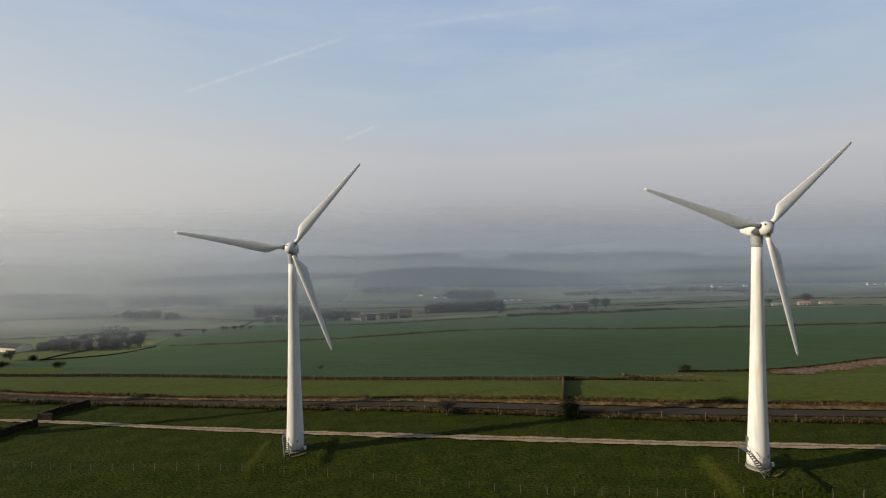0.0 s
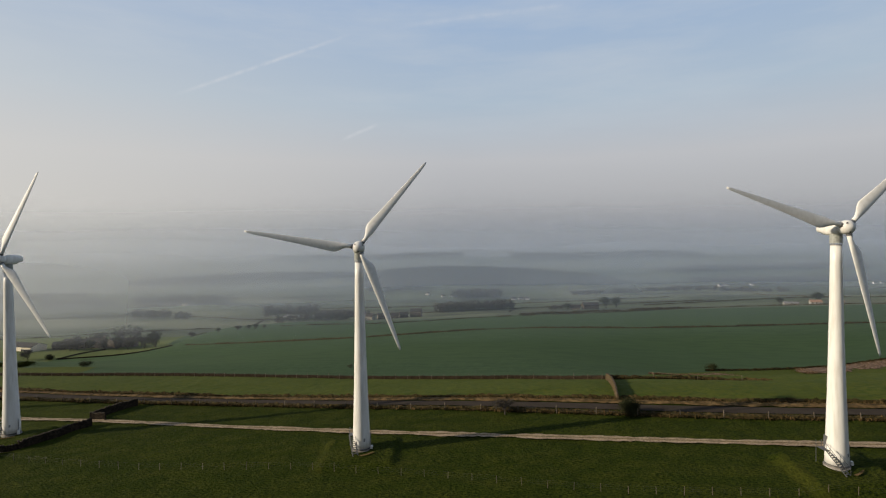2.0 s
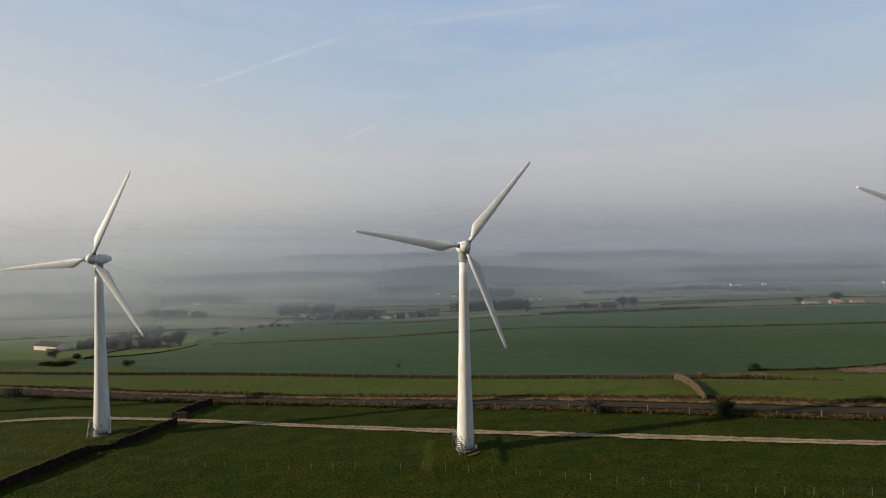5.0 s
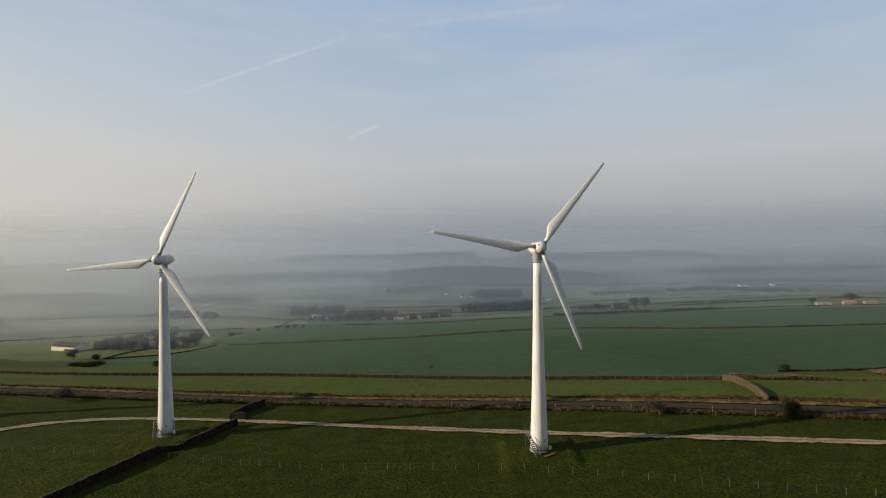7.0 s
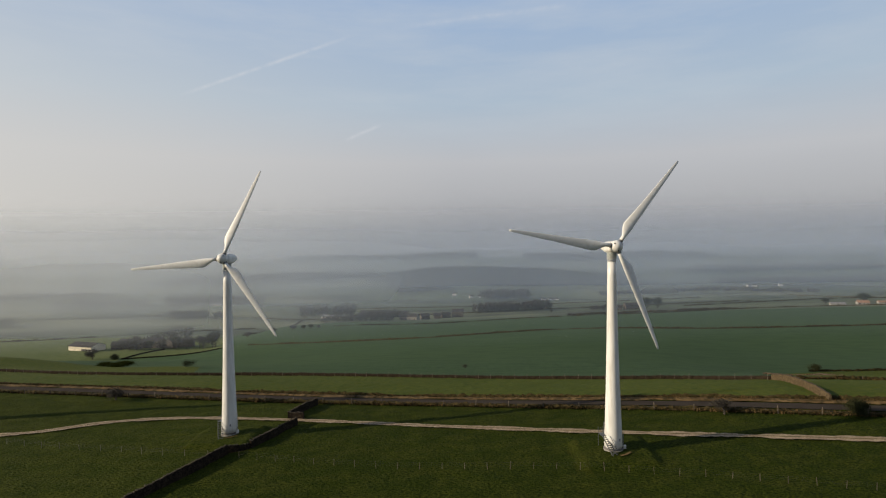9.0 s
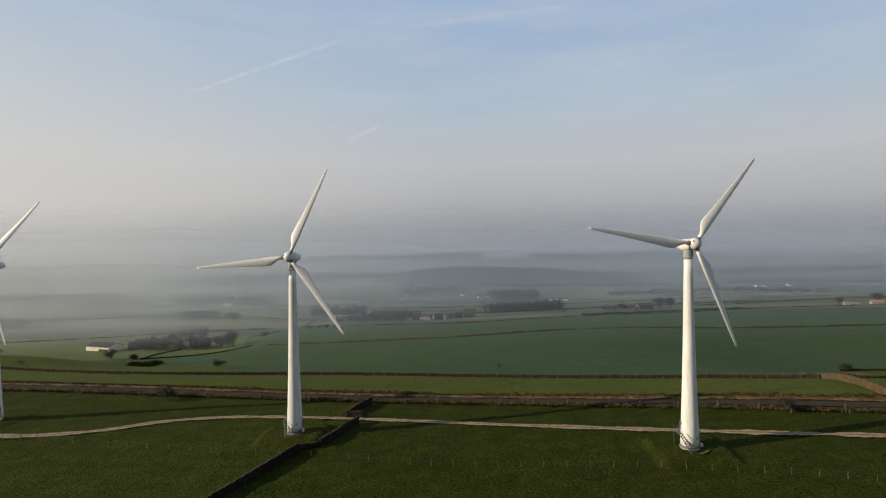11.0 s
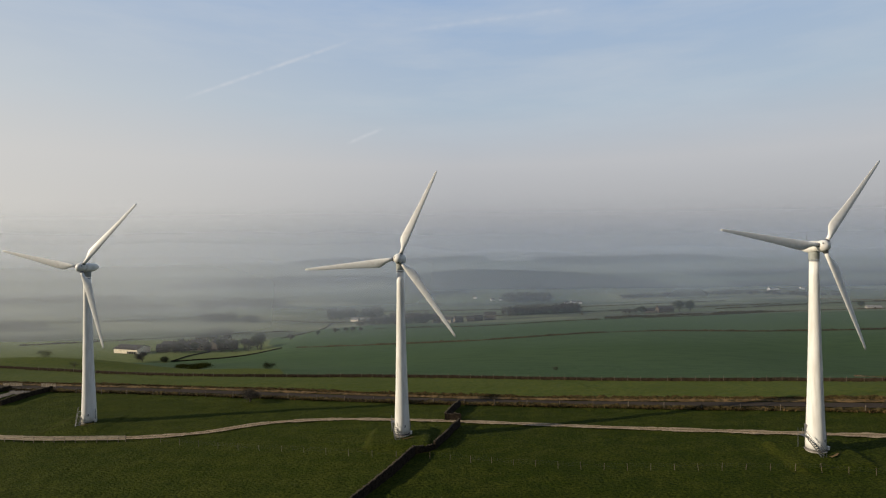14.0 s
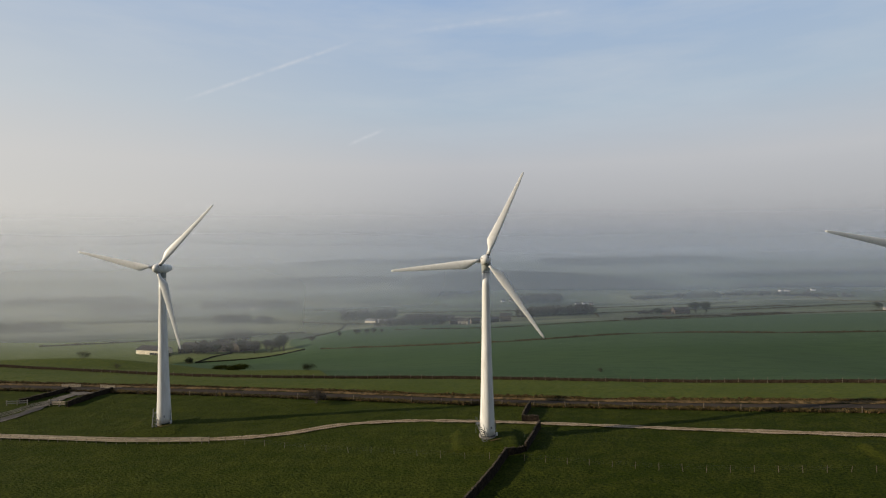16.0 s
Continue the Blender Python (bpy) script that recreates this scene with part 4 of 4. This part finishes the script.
# ---- woods far off: uncountable crowns in one mesh ----
def wood(path, deep, tall, count, label, seed, crown=3.0, mats=None):
    rnd = random.Random(seed)
    x, y, dx, dy = along(path, 2.0)
    verts, faces, idx = [], [], []
    for k in range(count):
        i = rnd.randrange(len(x))
        off = rnd.uniform(-deep, deep)
        px, py = x[i] - dy[i] * off, y[i] + dx[i] * off
        z, h = float(ground(px, py)), tall * rnd.uniform(0.65, 1.1)
        b = len(verts)
        verts += [(px - 0.2, py, z - 0.3), (px + 0.2, py, z - 0.3), (px, py, z + h * 0.8)]
        faces.append((b, b + 1, b + 2))
        for _ in range(34):
            c = Vector((px + rnd.gauss(0, crown * 0.5), py + rnd.gauss(0, crown * 0.5), z + h * min(1.0, max(0.12, rnd.gauss(0.6, 0.22)))))
            d1, d2 = (Vector((rnd.gauss(0, 1), rnd.gauss(0, 1), rnd.gauss(0, 1))).normalized() * crown * rnd.uniform(0.15, 0.34) for _ in "ab")
            i0 = len(verts)
            verts += [tuple(c - d1), tuple(c + d2), tuple(c + d1), tuple(c - d2)]
            faces.append((i0, i0 + 1, i0 + 2, i0 + 3))
    return tagged(new("woodland", soup("woodland", verts, faces, [mats or TWIG])), label, "wood", "distant woods", "stuff")


wood([(-20, 632), (25, 640), (74, 652)], 12, 12, 220, "bare brown plantation along the ridge", 1)
wood([(-150, 600), (-125, 596), (-105, 590)], 9, 8, 60, "bare trees round the hamlet", 2)
wood([(-176, 522), (-150, 528), (-122, 536), (-108, 540)], 6, 9, 110, "dark thicket before the hamlet", 3, 2.5)
wood([(-238, 668), (-205, 676), (-172, 676)], 9, 14, 90, "trees behind the works sheds", 4, 4)
wood([(-470, 780), (-430, 796), (-360, 800), (-335, 795)], 14, 13, 130, "misty trees round the white houses", 5, 4)
wood([(-620, 760), (-560, 775), (-500, 785)], 16, 12, 80, "misty trees on the valley side", 6, 4)
wood([(-390, 646), (-352, 650)], 7, 9, 50, "misty clump of trees", 7, 4)
wood([(-333, 637), (-318, 637)], 5, 8, 16, "misty clump of trees", 8, 4)
wood([(-300, 462), (-282, 466)], 7, 12, 14, "misty trees behind the farmstead", 9, 4)
wood([(-640, 560), (-590, 575), (-540, 580)], 12, 11, 70, "misty trees on the valley floor", 19, 4)
wood([(-900, 900), (-780, 930), (-650, 920)], 20, 13, 90, "misty trees on the valley side", 10, 5)
wood([(10, 884), (40, 892), (82, 888)], 16, 14, 130, "trees round the valley farms", 11, 5)
wood([(-150, 985), (-105, 1000), (-60, 1000)], 20, 14, 130, "dark wood below the hill", 20, 6)
wood([(210, 900), (330, 905), (430, 885), (540, 850)], 10, 6, 170, "dark wooded valley side", 12, 4)
wood([(-180, 1150), (-80, 1142), (20, 1138), (110, 1135), (220, 1138), (330, 1150)], 70, 8, 900, "dark wooded hill in the mist", 13, 6)
wood([(-160, 1045), (-40, 1050), (80, 1040), (200, 1040), (330, 1035)], 40, 8, 500, "dark wooded hillside in the mist", 18, 6)
wood([(560, 1200), (700, 1240), (860, 1250), (1100, 1260)], 24, 12, 260, "belt of wood along the valley", 14, 8)
wood([(-760, 1280), (-560, 1300), (-380, 1305), (-220, 1300)], 40, 13, 320, "belt of wood lost in mist", 15, 10)
wood([(250, 2010), (600, 2030), (950, 2060)], 70, 18, 320, "belt of wood lost in mist", 16, 14)
wood([(-700, 2080), (-300, 2090), (60, 2080)], 60, 18, 260, "belt of wood lost in mist", 17, 14)
wood([(650, 1600), (900, 1620), (1300, 1650)], 40, 16, 220, "belt of wood lost in mist", 21, 12)


# ---- farms and houses ----
def house(name, x, y, w, d, h, label, wall=None, roof=None, turn=0.0, rise=2.6, chimneys=1, openings=3, group="farm buildings", sink=0.3):
    """A gabled building, long side along its x, with openings let into the front."""
    t = thing(name, (x, y, float(ground(x, y)) - sink), label, "building" if name != "farmhouse" else "house", group, turn=turn)
    bm = bmesh.new()
    pr = [(-d / 2, 0), (-d / 2, h), (0, h + rise), (d / 2, h), (d / 2, 0)]
    loft(bm, [[(s * w / 2, a, b) for a, b in pr] for s in (-1, 1)])
    part("wall", bm, wall or HOUSESTONE, t)
    bm = bmesh.new()
    over, th = 0.35, 0.22
    slope = math.atan2(rise, d / 2)
    for s in (-1, 1):
        run = math.hypot(d / 2 + over, (d / 2 + over) * rise / (d / 2))
        box(bm, (w + 0.6, run, th), (0, s * (d / 4 + over / 2), h + rise / 2 - over * rise / d + th * 0.6), Matrix.Rotation(-s * slope, 4, "X"))
    r = part("roof", bm, roof or SLATE, t)
    for i in range(chimneys):
        bm = bmesh.new()
        cx = (-w / 2 + 0.5) if i == 0 else w / 2 - 0.5
        box(bm, (0.9, 0.8, 1.7), (cx, 0, h + rise + 0.45))
        box(bm, (1.05, 0.95, 0.18), (cx, 0, h + rise + 1.25))
        for s in (-0.22, 0.22):
            rod(bm, (cx + s, 0, h + rise + 1.3), (cx + s, 0, h + rise + 1.75), 0.13, 0.1, 6)
        part("chimney", bm, HOUSESTONE, r)
    for i in range(openings):
        ox = -w / 2 + (i + 0.5) * w / openings
        for level in ((1.4,) if h < 4.2 else (1.4, 4.0)):
            wd = part("window", bmesh.new(), GLASS, t)
            bm = bmesh.new()
            box(bm, (1.0, 0.06, 1.15), (ox, -d / 2 - 0.02, level))
            part("pane", bm, GLASS, wd)
            bm = bmesh.new()
            box(bm, (1.25, 0.2, 0.14), (ox, -d / 2 - 0.05, level - 0.66))
            box(bm, (1.25, 0.12, 0.18), (ox, -d / 2 - 0.03, level + 0.68))
            part("sill", bm, RENDERED, wd)
    return t


def barn(x, y, w, d, h, label, turn=0.0, wall=None, roof=None, bays=6, sink=0.3):
    """A long low shed with a clad front and, at one end, dark panels for the shade in open bays."""
    t = house("barn", x, y, w, d, h, label, wall or CREAMSHEET, roof or SLATE, turn, max(1.8, d * 0.19), 0, 0, sink=sink)
    # shade inside the bays, put on as dark panels over the solid wall
    for i in range(bays):
        bm = bmesh.new()
        box(bm, (w * 0.055, 0.12, h * 0.55), (w / 2 - (i + 0.7) * w * 0.07, -d / 2 - 0.03, h * 0.3))
        part("bay", bm, GLASS, t, "dark panel painted as the shade of an open bay")
    return t


barn(-331, 404, 23, 12, 3.9, "long cream-clad barn with a dark roof", -17)
barn(-312, 428, 16, 10, 4.0, "grey stone barn behind the cream barn", -8, HOUSESTONE, SLATE, 0)
for x, y, w, d, h, tr, ch in ((-297, 412, 12, 7, 5.0, 6, 2), (-284, 414, 13, 8, 5.6, -4, 2), (-270, 415, 12, 8, 5.4, 80, 1), (-262, 418, 12, 7, 4.6, 2, 1), (-309, 408, 9, 6, 3.6, 12, 0)):
    house("farmhouse", x, y, w, d, h, "old sandstone farmhouse with stone slate roof", turn=tr, chimneys=ch)
barn(-186, 640, 40, 9, 2.4, "long low works shed with a pale roof", -14, CREAMSHEET, FIBRE, 5)
barn(-138, 618, 34, 16, 4.5, "dark roofed works shed", 4, HOUSESTONE, SLATE, 0)
barn(-112, 606, 28, 14, 4.0, "dark roofed works shed", -3, HOUSESTONE, SLATE, 0)
for x, y, w, d, h, tr in ((-99, 549, 9, 7, 4.0, 5), (-89, 545, 11, 7, 4.2, -20), (-77, 556, 9, 7, 3.8, 15), (-64, 566, 8, 6, 3.6, 0), (-55, 571, 9, 6, 3.8, 12)):
    house("cottage", x, y, w, d, h, "sandstone cottage in the hamlet", turn=tr, wall=RENDERED if x == -89 else HOUSESTONE, chimneys=1, openings=2)
house("farmhouse", -42, 578, 12, 8, 6.4, "tall sandstone house at the end of the hamlet", turn=-8, chimneys=2)
house("farmhouse", 150, 582, 17, 8, 5.0, "long sandstone farmhouse below bare trees", turn=4, chimneys=2, openings=4)
house("outbuilding", 134, 582, 9, 6, 3.0, "small stone outbuilding beside the farmhouse", turn=-10, chimneys=0, openings=1)
house("farmhouse", 362, 530, 10, 6, 2.4, "pale hill farmhouse with a russet roof", RENDERED, PANTILE, turn=-18, rise=1.9, chimneys=1)
house("outbuilding", 339, 533, 13, 5, 1.7, "low pale barn on the hill farm", RENDERED, FIBRE, turn=-14, rise=1.2, chimneys=0, openings=1)
house("outbuilding", 386, 533, 11, 5, 1.7, "low pale hill barn beside the farm", RENDERED, PANTILE, turn=-14, rise=1.2, chimneys=0, openings=1)
for x, y, w in ((-421, 782, 9), (-410, 788, 8), (-394, 782, 11), (-384, 786, 8), (100, 840, 9), (112, 843, 10), (121, 838, 8), (-12, 900, 9), (2, 905, 8), (-40, 930, 9), (-620, 770, 10), (468, 915, 10), (480, 918, 9), (527, 922, 8), (66, 1190, 12), (925, 1146, 16), (946, 1150, 16), (968, 1148, 14), (-60, 1120, 10)):
    house("cottage", x, y, w * 0.72, 5.5, 3.0, "distant white cottage in the mist", WHITEWASH, SLATE, (x * 7) % 40 - 20, 1.9, 1, 2, "distant cottages")


# ---- rough growth ----
BRACKEN_LINE = [(72, 192), (85, 198), (98, 204), (109, 210)]
BRACKEN_PATCH = [(140, 226), (165, 233), (195, 243), (225, 251), (260, 258)]
tagged(new("bracken", drape("bracken", BRACKEN_LINE, 12.0, 0.14, BRACKEN, 1.0, 0.4, 11, 0.35)), "russet dead bracken along the field edge", "bracken", kind="stuff")
tagged(new("bracken", drape("bracken", BRACKEN_PATCH, 4.6, 0.12, BRACKEN, 1.0, 0.5, 11, 0.3)), "russet dead bracken below the broken wall", "bracken", kind="stuff")
hedge([(100, 225), (116, 228), (128, 230), (160, 237), (205, 252), (270, 268)], "dark broken wall and heather above the bracken", 0.7, 1.0, 0.9, 31)


def tufts(name, path, half, count, tall, mats, label, seed, share=0.5):
    """Many small tufts of grass along a strip, as one mesh."""
    rnd = np.random.default_rng(seed)
    x, y, dx, dy = along(path, 0.5)
    i = rnd.integers(0, len(x), count)
    off = rnd.uniform(-half, half, count)
    px, py = x[i] - dy[i] * off, y[i] + dx[i] * off
    keep = 0.3 * rnd.standard_normal(count) + grid_noise(px, py, 5, seed) > -share
    px, py = px[keep], py[keep]
    pz = ground(px, py)
    verts, faces, idx = [], [], []
    for a, b, c in zip(px, py, pz):
        kind = int(rnd.random() < 0.35)
        for _ in range(4):
            t, lean, h = rnd.uniform(0, 6.28), rnd.normal(0, 0.22, 2), tall * rnd.uniform(0.5, 1.2)
            u, v = math.cos(t) * 0.10, math.sin(t) * 0.10
            q = len(verts)
            verts += [(a - u, b - v, c - 0.1), (a + u, b + v, c - 0.1), (a + lean[0], b + lean[1], c + h)]
            faces.append((q, q + 1, q + 2))
            idx.append(kind)
    return tagged(new(name, soup(name, verts, faces, mats, idx)), label, "grass", kind="stuff")


tufts("dead_grass", shifted(ROAD, 4.3), 1.2, 9000, 0.55, [DEADGRASS, HEATHER], "pale dead grass on the bank", 41)
tufts("dead_grass", shifted(ROAD, -3.9), 1.0, 9000, 0.5, [HEATHER, DEADGRASS], "dark dead growth beside the lane", 42)
tufts("bracken", BRACKEN_LINE, 12.0, 10000, 0.7, [BRACKEN, HEATHER], "russet dead bracken stems", 44, 0.1)
tufts("bracken", BRACKEN_PATCH, 5.0, 8000, 0.6, [BRACKEN, DEADGRASS], "russet dead bracken stems in a patch", 46, 0.1)
tufts("dead_grass", [(31.6, 138.8), (42, 140), (54, 141), (66, 138), (72, 134)], 1.6, 1500, 0.5, [HEATHER, DEADGRASS], "dead grass on the ruined wall", 47, 0.6)


# ---- upright sheets standing in for mist and haze over the valley ----
def mist(name, y, low, top, end, strength, label, gain=1.3):
    """An upright thin sheet standing in for haze across the valley, standing on the land: full at low metres, thinning
    from top to end.
    """
    xs = np.linspace(-y * 1.9 - 300, y * 1.6 + 200, 2)
    yy = np.full_like(xs, float(y))
    probe = np.linspace(-y - 60, y * 0.85, 60)
    z0 = np.polyval(np.polyfit(probe, land(probe, np.full_like(probe, float(y))), 1), xs)
    hs = np.array([-25.0, float(end)])
    n = len(xs)
    verts = [(float(a), float(b), float(c + h)) for h in hs for a, b, c in zip(xs, yy, z0)]
    uvs = [((float(a) + 50) / float(y), float(h)) for h in hs for a in xs]
    faces = [(j * n + i, j * n + i + 1, (j + 1) * n + i + 1, (j + 1) * n + i) for j in range(len(hs) - 1) for i in range(n - 1)]
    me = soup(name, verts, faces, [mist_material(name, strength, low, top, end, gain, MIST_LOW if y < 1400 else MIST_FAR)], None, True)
    layer = me.uv_layers.new(name="UVMap")
    for loop in me.loops:
        layer.data[loop.index].uv = uvs[loop.vertex_index]
    ob = new(name, me)
    ob.visible_shadow = False
    return tagged(ob, label, "mist", kind="structure")


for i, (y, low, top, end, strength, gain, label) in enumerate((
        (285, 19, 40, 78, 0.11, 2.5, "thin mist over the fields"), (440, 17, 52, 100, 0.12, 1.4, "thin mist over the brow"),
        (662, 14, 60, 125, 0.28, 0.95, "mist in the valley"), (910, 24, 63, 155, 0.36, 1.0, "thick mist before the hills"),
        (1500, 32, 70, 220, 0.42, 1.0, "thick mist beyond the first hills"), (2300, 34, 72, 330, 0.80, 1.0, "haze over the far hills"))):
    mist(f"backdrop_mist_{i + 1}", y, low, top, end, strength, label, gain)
